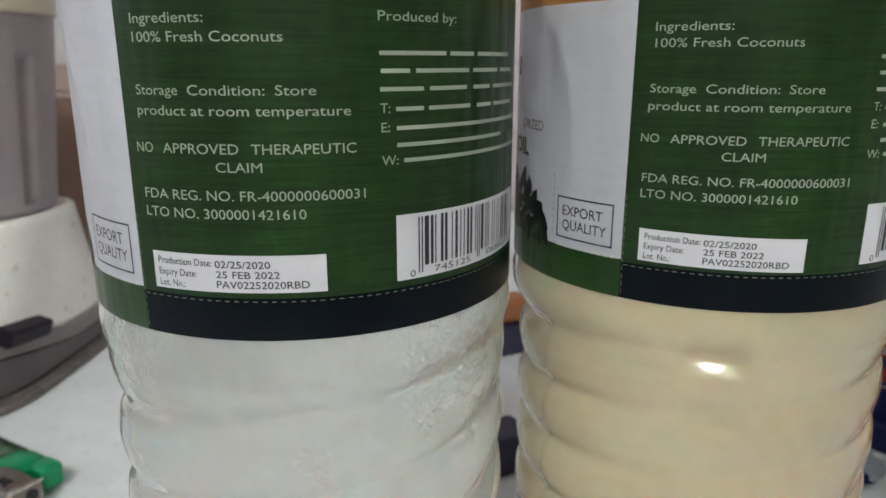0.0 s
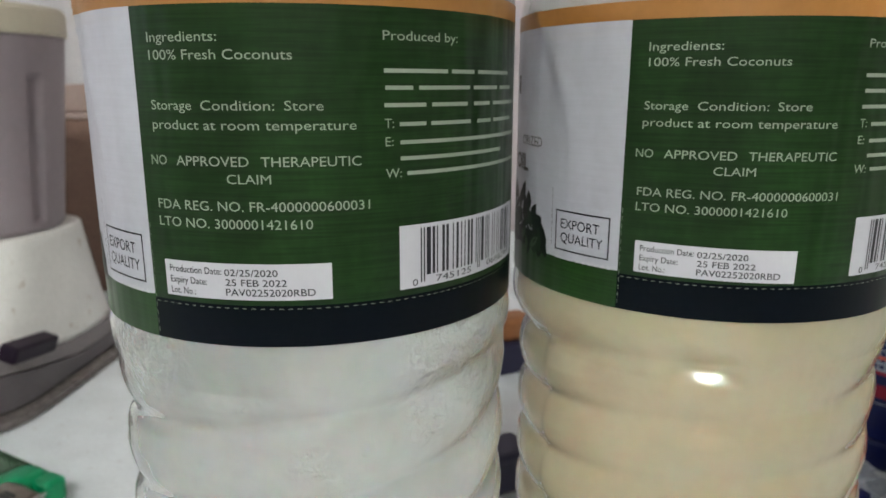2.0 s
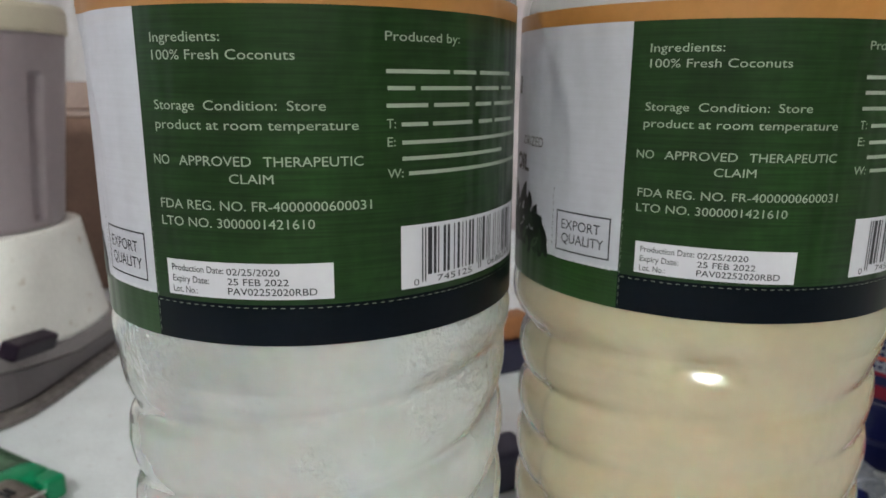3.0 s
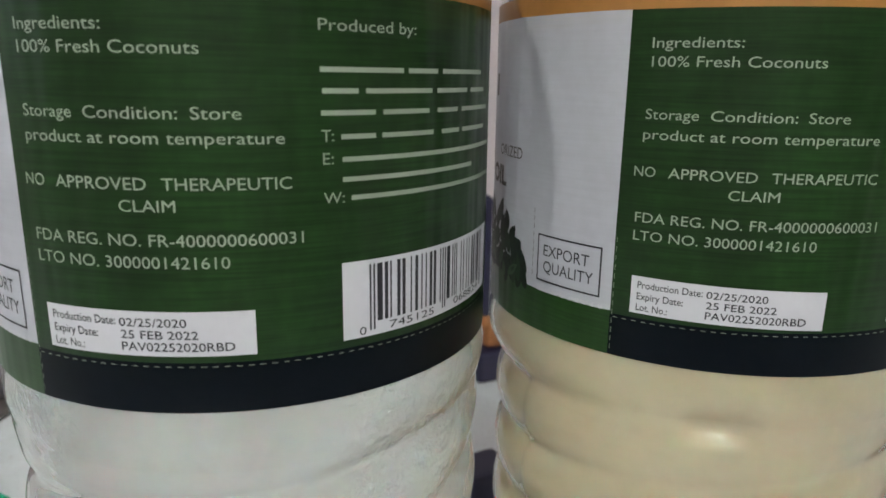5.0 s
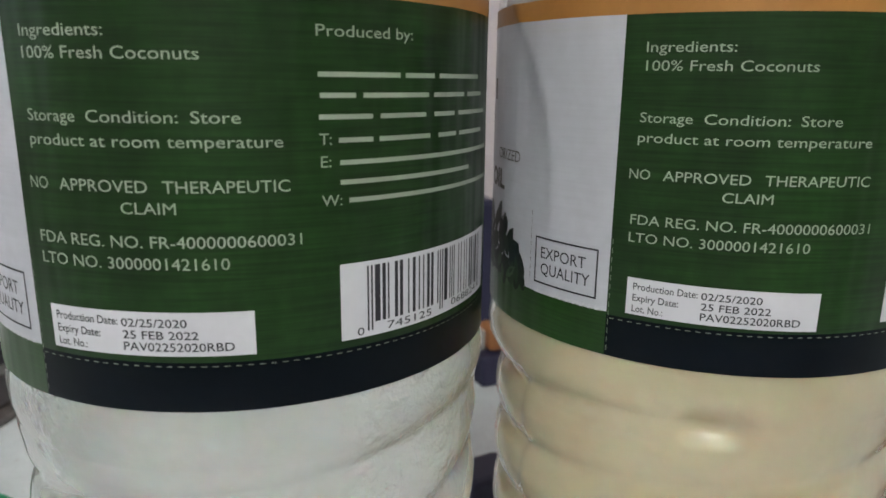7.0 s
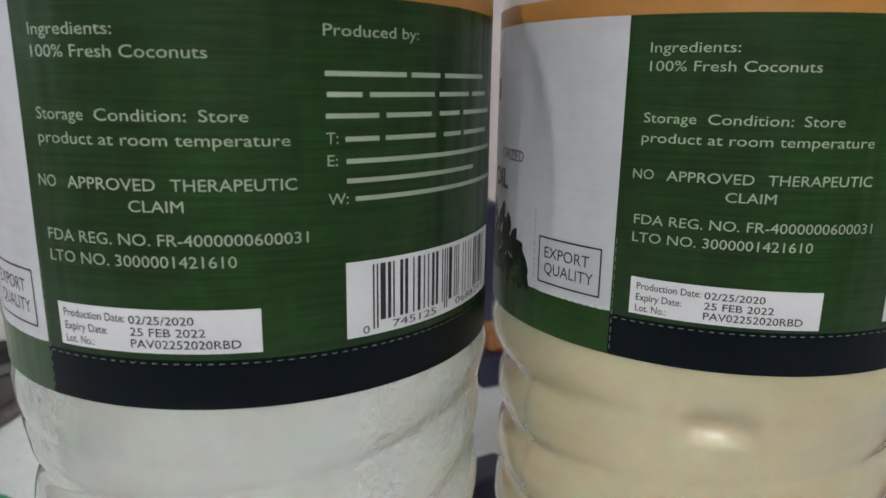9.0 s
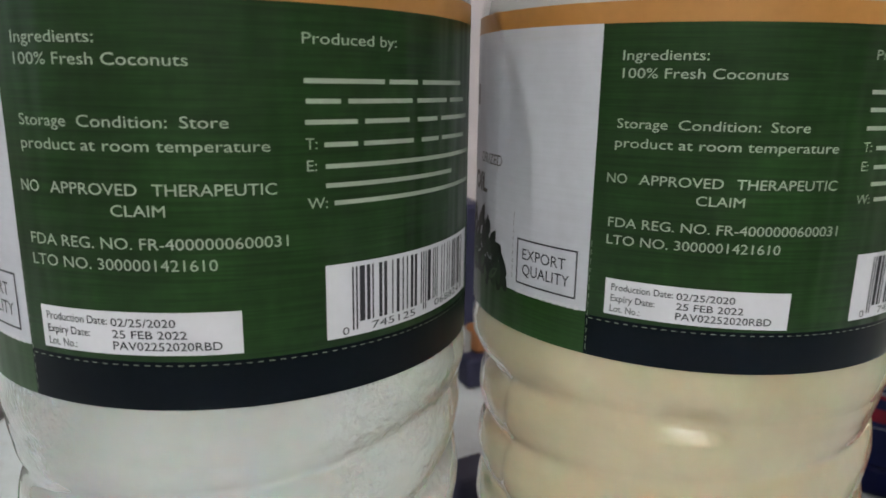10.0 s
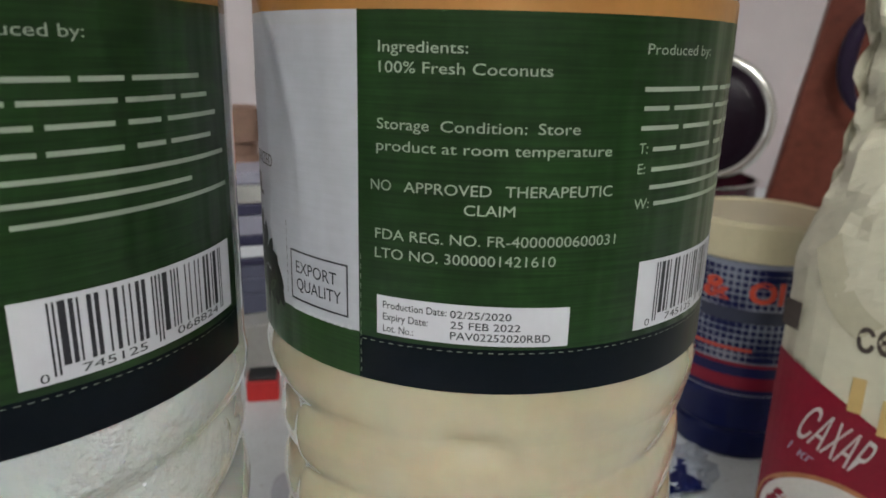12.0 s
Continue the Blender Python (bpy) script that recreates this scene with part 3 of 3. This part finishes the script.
# ---- lighter ----
def lighter(m):
    t = thing("lighter", m, "green plastic gas lighter with metal hood lying on the table", "lighter")
    prof = [(0.0112, -0.062), (0.0118, -0.061), (0.0118, -0.004), (0.0112, -0.002)]
    bm = lathe(prof, 40, True, 3.0)
    for v in bm.verts:
        v.co.y *= 0.55
    part("tank", bm, M_LIGHTER, t, smooth=False)
    bm = lathe([(0.0116, -0.002), (0.0122, 0.0), (0.0122, 0.007), (0.011, 0.010), (0.006, 0.0115)], 40, True, 2.6)
    for v in bm.verts:
        v.co.y *= 0.58
    part("collar", bm, M_LIGHTER_TOP, t, smooth=True)
    bm = box(0.002, -0.0052, 0.009, 0.0115, 0.0052, 0.019)
    part("button", bm, M_LIGHTER_TOP, t, "bright green thumb button", bevel=0.002)
    bm = lathe([(0.0084, 0.006), (0.0086, 0.008), (0.0082, 0.023), (0.0066, 0.0245), (0.002, 0.0245)], 40, True, 2.6)
    for v in bm.verts:
        v.co.x = v.co.x * 0.9 - 0.0075
        v.co.y *= 0.85
    part("hood", bm, M_HOOD, t, "shiny metal wind hood", smooth=False)
    part("nozzle_hole", lathe([(0.0024, 0.0242), (0.0024, 0.0251), (0.0012, 0.0251)], 20), M_BLACK, t).matrix_local = pose(-0.0055, 0.001, 0)
    # bright strip added for the glint along the hood's edge
    part("hood_glint", box(-0.0130, 0.0050, 0.0240, -0.0005, 0.0062, 0.0252), M_CHROME, t, "bright worn edge", bevel=0.0004)
    for x in (-0.0115, -0.0095):
        part("hood_slot", box(x - 0.0006, 0.0066, 0.013, x + 0.0006, 0.0076, 0.019), M_BLACK, t)
    return t


lighter(pose(-0.1565, 0.182, 0.0086, 90, 0, 52) @ Matrix.Scale(1.2, 4))


# ---- kitchen blender ----
def kitchen_blender(m):
    t = thing("kitchen_blender", m, "white kitchen blender with smoky jar and grey foot", "blender")
    def stretch(bm):
        """The lower body is longer than wide."""
        for v in bm.verts:
            k = max(0.0, 1 - max(0.0, v.co.z - 0.028) / 0.075)
            v.co.y = v.co.y * (1 + 0.22 * k) - 0.012 * k
            if v.co.z > 0.015:
                lift = 0.013 * min(1.0, max(0.0, (-v.co.y - 0.01) / 0.07))
                v.co.z += lift * max(0.0, 1 - max(0.0, v.co.z - 0.028) / 0.05)
        return bm
    part("foot_plate", stretch(lathe([(0.076, 0.0), (0.080, 0.001), (0.079, 0.005), (0.070, 0.0065)], 96, True, 5.0)), M_FOOT, t, "grimy clear plastic foot rim", smooth=False)
    part("skirt", stretch(lathe([(0.0700, 0.0065), (0.0725, 0.008), (0.0722, 0.0165), (0.0700, 0.0175)], 96, True, 5.0)), M_SKIRT, t, "dark grey lower skirt", smooth=False)
    part("band", stretch(lathe([(0.0700, 0.0176), (0.0708, 0.0182), (0.0700, 0.0265), (0.0685, 0.028)], 96, True, 5.0)), M_BAND, t, "paler grey band", smooth=False)
    prof = [(0.0685, 0.028), (0.0680, 0.032)]
    for i in range(1, 13):
        k = i / 12
        prof.append((0.068 - 0.0110 * k ** 0.9, 0.032 + 0.070 * k))
    prof += [(0.0555, 0.1035), (0.05, 0.1035)]
    part("motor_housing", stretch(lathe(prof, 96, True, 3.6)), M_WHITE_PLASTIC, t, "white motor housing with small stains", smooth=True)
    bm = box(-0.021, -0.006, -0.0055, 0.021, 0.006, 0.0055)
    sw = part("switch", bm, M_SWITCH, t, "dark plum rocker switch", bevel=0.002)
    sw.matrix_local = pose(0.0690, -0.060, 0.0405, 18, 9, 90)

    def flute(a, r, z):
        w = (math.degrees(a) + 11 + 30) % 60 - 30
        return r - (0.0040 * math.exp(-(w / 4.5) ** 6) if 0.112 < z < 0.205 else 0.0)
    prof = [(0.053, 0.1035), (0.0555, 0.106)]
    for i in range(0, 61):
        prof.append((0.0558 + 0.0125 * i / 60, 0.108 + 0.121 * i / 60))
    prof += [(0.0685, 0.231)]
    part("jar", lathe(prof, 240, True, shape=flute), M_JAR, t, "smoky grey plastic jar", smooth=True)
    part("lid", lathe([(0.0695, 0.231), (0.0705, 0.233), (0.0705, 0.246), (0.0690, 0.249), (0.036, 0.251), (0.034, 0.262), (0.02, 0.264)], 72), M_CREAM, t, "cream plastic lid", smooth=False)
    return t


kitchen_blender(pose(-0.243, 0.366, 0, 0, 0, -12))


# ---- behind the bottles ----
def carton(m):
    t = thing("carton", m, "brown cardboard box with a paler flap", "box")
    part("carton_body", box(-0.14, -0.05, 0, 0.09, 0.09, 0.168), M_CARTON, t, bevel=0.002)
    part("carton_flap", box(-0.142, -0.052, 0.1685, 0.088, 0.092, 0.174), M_CARTON_PALE, t, "paler cardboard flap edge", bevel=0.001)
    part("carton_lid", box(-0.135, -0.045, 0.1745, 0.080, 0.085, 0.200), M_CARTON_PALE, t, bevel=0.002)
    return t


carton(pose(-0.26, 0.61, 0, 0, 0, -6))


def hanging_cloth(m):
    bm = bmesh.new()
    n, k = 24, 14
    front = [[bm.verts.new((x * 0.006 - 0.07, 0.008 * math.sin(x * 0.9) + 0.002 * math.sin(z * 1.3), z * 0.03)) for z in range(k)] for x in range(n)]
    back = [[bm.verts.new(v.co + Vector((0, 0.0025, 0))) for v in col] for col in front]
    for i in range(n - 1):
        for j in range(k - 1):
            bm.faces.new((front[i][j], front[i + 1][j], front[i + 1][j + 1], front[i][j + 1]))
            bm.faces.new((back[i][j + 1], back[i + 1][j + 1], back[i + 1][j], back[i][j]))
    ob = obj("hanging_cloth", bm, M_CLOTH, smooth=True)
    ob.matrix_world = m
    return tagged(ob, "white cloth hanging on the wall", "cloth")


hanging_cloth(pose(-0.33, 0.782, 0.197))


def packet(name, m, size, mat, label, category="box", group="", bevel=0.0015):
    x, y, z = size
    ob = obj(name, box(-x / 2, -y / 2, 0, x / 2, y / 2, z), mat, bevel=bevel)
    ob.matrix_world = m
    return tagged(ob, label, category, group)


packet("grey_box", pose(0.065, 0.335, 0, 0, 0, 5), (0.10, 0.06, 0.036), M_GREY, "flat grey cardboard box on the table")
rnd = random.Random(2)
z = 0.036
for h, mat, tone in ((14, M_SLATE, "slate blue"), (11, M_SLATE, "slate blue"), (8, M_SLATE, "slate blue"), (5.5, M_NAVY_CARD, "navy blue"), (8, M_WHITE_CARD, "white"), (7, M_NAVY_CARD, "navy blue"),
                     (13, M_LILAC, "lilac grey"), (8, M_NAVY_CARD, "navy blue"), (12, M_GREY, "grey"), (8.5, M_LILAC, "lilac grey")):
    packet("small_box", pose(0.055 + rnd.uniform(-0.003, 0.003), 0.345, z, 0, 0, 5 + rnd.uniform(-4, 4)), (0.062, 0.04, h / 1000), mat, tone + " small flat box in a stack", "box", "stacked small boxes")
    z += h / 1000
packet("dark_tin", pose(0.122, 0.43, 0, 0, 0, 8), (0.050, 0.04, 0.108), M_NAVY_CARD, "dark blue tin standing behind the bottles", "tin", bevel=0.004)


def red_packet(m):
    t = thing("red_packet", m, "small red and yellow packet on a dark tin", "packet")
    part("packet_body", box(-0.018, -0.012, 0, 0.0, 0.012, 0.052), M_RED, t, bevel=0.002)
    part("packet_side", box(0.0003, -0.012, 0, 0.006, 0.012, 0.050), M_YELLOW, t, "yellow side strip", bevel=0.001)
    return t


red_packet(pose(0.103, 0.425, 0.1085, 0, 0, 8))
ob = obj("brown_jar", lathe([(0.02, 0), (0.024, 0.002), (0.024, 0.10), (0.018, 0.115), (0.018, 0.125), (0.022, 0.127), (0.022, 0.155), (0.015, 0.157)], 40), M_CARTON, smooth=False)
ob.matrix_world = pose(0.062, 0.52, 0)
tagged(ob, "small brown jar with a stopper", "jar")


def red_case(m):
    t = thing("red_case", m, "small red plastic case with dark lid edge on the table", "case")
    part("case_body", box(-0.0098, -0.009, 0, 0.0098, 0.009, 0.0135), M_RED, t, bevel=0.0018)
    part("lid_edge", box(-0.0085, -0.008, 0.0136, 0.0085, 0.008, 0.0155), M_BLACK, t, "dark lid edge", bevel=0.0006)
    return t


red_case(pose(0.0605, 0.278, 0, 0, 0, -8))


def small_plug(m):
    t = thing("small_plug", m, "small dark plastic stopper with white knob on table", "stopper")
    part("stopper_body", box(-0.008, -0.012, 0, 0.020, 0.012, 0.022), M_NAVY_CARD, t, bevel=0.004)
    part("knob", lathe([(0.003, 0.0), (0.0065, 0.002), (0.008, 0.007), (0.0065, 0.012), (0.003, 0.014)], 28), M_WHITE_CARD, t, "white knob", smooth=True).matrix_local = pose(-0.014, 0.006, 0.0) @ Matrix.Scale(1.15, 4)
    return t


small_plug(pose(0.079, 0.162, 0, 0, 0, 20))
packet("flat_case", pose(0.130, 0.315, 0, 0, 0, 15), (0.045, 0.03, 0.022), M_NAVY_CARD, "flat dark blue plastic case on the table", "case", bevel=0.003)
packet("wooden_block", pose(0.128, 0.315, 0.022, 0, 0, 15), (0.024, 0.02, 0.018), M_WOOD_ORANGE, "small orange-brown wooden block", "block", bevel=0.004)


# ---- printed canister ----
def canister(m):
    t = thing("canister", m, "printed plastic canister with cream lid and navy base", "canister")
    part("base", lathe([(0.0300, 0.0), (0.0312, 0.002), (0.0318, 0.014), (0.0310, 0.0165), (0.0326, 0.018), (0.0335, 0.036), (0.0330, 0.038)], 64), M_BLUE, t, "navy blue plastic base", smooth=False)
    body = part("body", lathe([(0.0334, 0.0382), (0.0340, 0.039), (0.0352, 0.109), (0.0345, 0.110)], 64), M_PALEBLUE, t, smooth=False)
    part("lid", lathe([(0.0352, 0.1102), (0.0362, 0.111), (0.0368, 0.128), (0.0360, 0.1302), (0.0350, 0.1302), (0.0346, 0.1290), (0.02, 0.1290)], 64), M_CANISTER_LID, t, "cream plastic lid", smooth=False)

    def place(lift):
        def p(a, z):
            r = 34.0 + 1.2 * (z - 39) / 70 + lift
            return (r * math.sin(a / 34) / 1000, -r * math.cos(a / 34) / 1000, z / 1000)
        return p
    b = bmesh.new()
    patch(b, -100, 100, 39.2, 56, place(0.08), 2.0)
    part("print_band", b, M_BLUE, body, "dark navy band")
    for z0, z1 in ((54.5, 56.5), (42.0, 49.0)):
        b = bmesh.new()
        patch(b, -100, 100, z0, z1, place(0.14), 2.0)
        part("print_stripe", b, M_CRIMSON, body, "crimson stripe")
    b = bmesh.new()
    for i in range(-30, 31):
        for j in range(14):
            z = 59 + j * 3.6
            s = 1.35 + 0.4 * math.sin(i * 0.55) * math.cos(j * 0.5)
            patch(b, i * 3.4 - s, i * 3.4 + s, z - s, z + s, place(0.08), 4)
    part("print_pattern", b, M_BLUE, body, "navy square dots")
    b = bmesh.new()
    patch(b, -24, 22, 78.5, 85.5, place(0.11), 2.0)
    part("print_band", b, M_GREY_DARK, body)
    b = bmesh.new()
    patch(b, -26, 4, 63.0, 64.8, place(0.13), 2.0)
    part("print_stripe", b, M_ORANGE_RED, body)
    b = bmesh.new()
    words_mesh(b, "&", -24, -9.5, 90.0, 10.5, place(0.25), 0.04)
    words_mesh(b, "OI", -1.5, 15, 90.0, 10.5, place(0.25), 0.04)
    part("print_text", b, M_ORANGE_RED, body, "bold orange-red letters")
    return t


canister(pose(0.312, 0.163, 0, 0, 0, -40))


# ---- sugar bag ----
def sugar_bag(m):
    W, D, H = 95.0, 58.0, 168.0

    def front(lift):
        def p(u, z):
            k = u / (W / 2)
            bulge = 5.0 * (1 - k * k) * math.sin(math.pi * min(1, max(0, z / 185)))
            round_off = 7.0 * abs(k) ** 7
            crease = 0.7 * noise.noise(Vector((u * 0.05, z * 0.05, 3.0))) + 0.25 * noise.noise(Vector((u * 0.17, z * 0.17, 7.0)))
            pinch = min(1.0, max(0.0, (z - 128) / 60)) ** 1.5 * 17
            return (u / 1000, (-D / 2 - bulge + round_off + pinch - crease - lift) / 1000, z / 1000)
        return p
    t = thing("sugar_bag", m, "cream paper sugar bag with raspberry print and crumpled top", "bag")
    bm = bmesh.new()
    seg, rows = 72, 76
    rings = []
    for j in range(rows):
        z = 250.0 * j / (rows - 1)
        ring = []
        for i in range(seg):
            a = 2 * math.pi * (i + 0.5) / seg
            c, s = math.cos(a), math.sin(a)
            q = (abs(c) ** 7 + abs(s) ** 7) ** (-1 / 7)
            x, y = c * q, s * q
            if y < 0:
                f = front(0)(x * W / 2, z)
                yy = f[1] * 1000 * (abs(y) if abs(y) < 0.985 else 1)
            else:
                yy = y * (D / 2 - min(1.0, max(0, (z - 128) / 60)) ** 1.5 * 9)
            rough = min(1.0, max(0.0, (z - 120) / 60))
            nz = noise.noise(Vector((x * 2.2, y * 2.2, z * 0.05)))
            nn = noise.noise(Vector((x * 5 + 9, y * 5, z * 0.11)))
            xx = x * (W / 2 - 0.27 * max(0, min(z, 180) - 138) - 0.03 * max(0, z - 180)) - 0.05 * max(0, z - 165) + rough * (4 * nz + 3 * nn)
            ring.append(bm.verts.new((xx / 1000, (yy + rough * (6 * nn + 4 * nz)) / 1000, (z + rough * 6 * nz) / 1000)))
        rings.append(ring)
    for a, b in zip(rings, rings[1:]):
        for i in range(seg):
            bm.faces.new((a[i], a[(i + 1) % seg], b[(i + 1) % seg], b[i]))
    bm.faces.new(rings[0][::-1])
    bm.faces.new(rings[-1])
    bag = part("paper_bag", bm, M_PAPER, t, smooth=False)
    # raspberry swoosh: everything under a falling curve
    e = W / 2 - 1.5

    def curve(u):
        k = u + e
        return 104 - 0.45 * k - 0.002 * k * k
    b = bmesh.new()
    n = 40
    for i in range(n):
        u0, u1 = -e + 2 * e * i / n, -e + 2 * e * (i + 1) / n
        rows = 14
        for j in range(rows):
            k0, k1 = j / rows, (j + 1) / rows
            polygon(b, [(u0, 2 + (curve(u0) - 2) * k0), (u1, 2 + (curve(u1) - 2) * k0), (u1, 2 + (curve(u1) - 2) * k1), (u0, 2 + (curve(u0) - 2) * k1)], front(0.35))
    part("print_swoosh", b, M_MAGENTA, bag, "raspberry red printed swoosh")

    def slanted(lift, ang=-20.0, ox=-35.7, oz=73.6):
        base, c, s = front(lift), math.cos(radians(ang)), math.sin(radians(ang))
        return lambda x, y: base(ox + x * c - y * s, oz + x * s + y * c)
    b = bmesh.new()
    words_mesh(b, "САХАР", 0, 23.6, 0, 14.0, slanted(0.7), 0.004)
    part("print_text", b, M_PAPER_WHITE, bag, "white condensed capitals")
    b = bmesh.new()
    words_mesh(b, "1 кг", 1, 10, -7, 3.8, slanted(0.7))
    part("print_text", b, M_PALEBLUE, bag, "small pale weight figure")
    # white oval edged in gold at the foot
    for nm, mat, grow, lift in (("print_oval_edge", M_WOOD_ORANGE, 1.9, 0.55), ("print_oval", M_PAPER_WHITE, 0, 0.75)):
        b = bmesh.new()
        n = 64
        c, sn = math.cos(radians(-18)), math.sin(radians(-18))

        def oval(a, k):
            x, y = (27.5 + grow) * math.cos(a) * k, (22 + grow) * math.sin(a) * k
            return (max(-46.0, -17 + x * c - y * sn), 36 + x * sn + y * c)
        for i in range(n):
            a0, a1 = 2 * math.pi * i / n, 2 * math.pi * (i + 1) / n
            for k0, k1 in ((0.02, 0.35), (0.35, 0.7), (0.7, 1.0)):
                polygon(b, [oval(a0, k0), oval(a0, k1), oval(a1, k1), oval(a1, k0)], front(lift))
        part(nm, b, mat, bag)
    # tan arc above the swoosh
    b = bmesh.new()
    n = 24
    for i in range(n):
        q = [(-39.5 + 18 * k / n, 111.5 + 32 * math.exp(-(18 * k / n) / 8.5)) for k in (i, i + 1)]
        for k0, k1 in ((0, 0.5), (0.5, 1)):
            polygon(b, [(q[0][0] + 7 * k0, q[0][1] + 7 * k0), (q[1][0] + 7 * k0, q[1][1] + 7 * k0), (q[1][0] + 7 * k1, q[1][1] + 7 * k1), (q[0][0] + 7 * k1, q[0][1] + 7 * k1)], front(0.4))
    part("print_arc", b, M_TAN, bag, "tan printed arc")
    b = bmesh.new()
    words_mesh(b, "се", -13.5, -2, 113, 10.5, slanted(0.5, 4, 0, 0), 0.02)
    part("print_text", b, M_INK_BROWN, bag, "dark brown lower-case letters")
    for u in (-20.5, -10.5, 0, 11):
        b = bmesh.new()
        patch(b, u, u + 4.4, curve(u + 2) - 1, curve(u) + 11, front(0.5), 2)
        part("print_bar", b, M_AMBER, bag, "amber printed bar")
    b = bmesh.new()
    patch(b, -47.0, -40.5, 112.5, 123, front(0.5), 2)
    part("print_square", b, M_INK_BROWN, bag, "small brown printed square")
    return t


sugar_bag(pose(0.284, 0.0405, 0, 0, 0, -55))


# ---- saucepan, lid and knife block ----
def saucepan(m):
    t = thing("saucepan", m, "small plum enamel saucepan by the wall", "saucepan")
    part("pot", lathe([(0.050, 0), (0.056, 0.003), (0.060, 0.012), (0.060, 0.108), (0.062, 0.111), (0.0585, 0.111), (0.057, 0.02), (0.02, 0.015)], 72), M_PLUM, t, smooth=False)
    part("rim", torus(0.0605, 0.0018), M_CHROME, t, "thin steel rim", smooth=True).matrix_local = pose(0, 0, 0.1125)
    return t


saucepan(pose(0.572, 0.575, 0) @ Matrix.Diagonal((1.45, 1.45, 0.62, 1)))


def pan_lid(m):
    t = thing("pan_lid", m, "round dark glass lid with steel rim propped upright", "lid")
    part("glass", lathe([(0.0485, -0.001), (0.0485, 0.001), (0.035, 0.003), (0.018, 0.004), (0.004, 0.0045)], 64), M_DARK_GLASS, t, smooth=True)
    bm = torus(0.0505, 0.0044)
    for v in bm.verts:
        v.co.z *= 0.8
    part("steel_rim", bm, M_CHROME, t, "polished steel rim", smooth=True)
    return t


pan_lid(pose(0.563, 0.529, 0.1415, 80, 0, -40) @ Matrix.Scale(1.31, 4))


def knife_block(m):
    t = thing("knife_block", m, "leaning reddish wooden knife block with dark handle", "knife block")
    bm = box(-0.035, -0.045, 0, 0.027, 0.045, 0.31)
    for v in bm.verts:
        v.co.x += v.co.z * 0.15
        if v.co.z > 0.1:
            v.co.z -= v.co.x * 0.35
    part("block", bm, M_WOOD, t, bevel=0.003)
    part("foot", box(0.012, -0.043, 0.0, 0.07, 0.043, 0.135), M_WOOD_ORANGE, t, "lighter orange wood support", bevel=0.003)
    pts = []
    for i in range(17):
        a = radians(100 + 160 * i / 16)
        pts.append((0.0365 + 0.019 * math.cos(a), -0.060, 0.207 + 0.035 * math.sin(a)))
    part("scissor_handle", tube(pts, lambda k: 0.0012 + 0.0048 * math.sin(math.pi * k), 12), M_HANDLE, t, "dark purple curved handle", smooth=True)
    return t


knife_block(pose(0.478, 0.306, 0, 0, 0, -44))


# ---- crumpled wrapper by the canister ----
def wrapper(m):
    t = thing("wrapper", m, "crumpled pale blue plastic wrapper lying on the table", "wrapper")
    bm = bmesh.new()
    bmesh.ops.create_icosphere(bm, subdivisions=4, radius=1.0)
    for v in bm.verts:
        d = v.co.copy()
        k = 1 + 0.35 * noise.noise(d * 1.6) + 0.22 * noise.noise(d * 4.1 + Vector((5, 1, 2))) + 0.10 * noise.noise(d * 9.0)
        v.co = Vector((d.x * 0.021 * k, d.y * 0.016 * k, max(-0.0078, d.z * 0.008 * k) + 0.008))
    for f in bm.faces:
        c = f.calc_center_median()
        f.material_index = 1 if noise.noise(Vector((c.x * 70, c.y * 70, c.z * 60))) > 0.27 else 0
    part("crumpled_film", bm, [M_WRAPPER, M_BLUE], t, smooth=False)
    return t


wrapper(pose(0.252, 0.128, 0.0, 0, 0, 30))
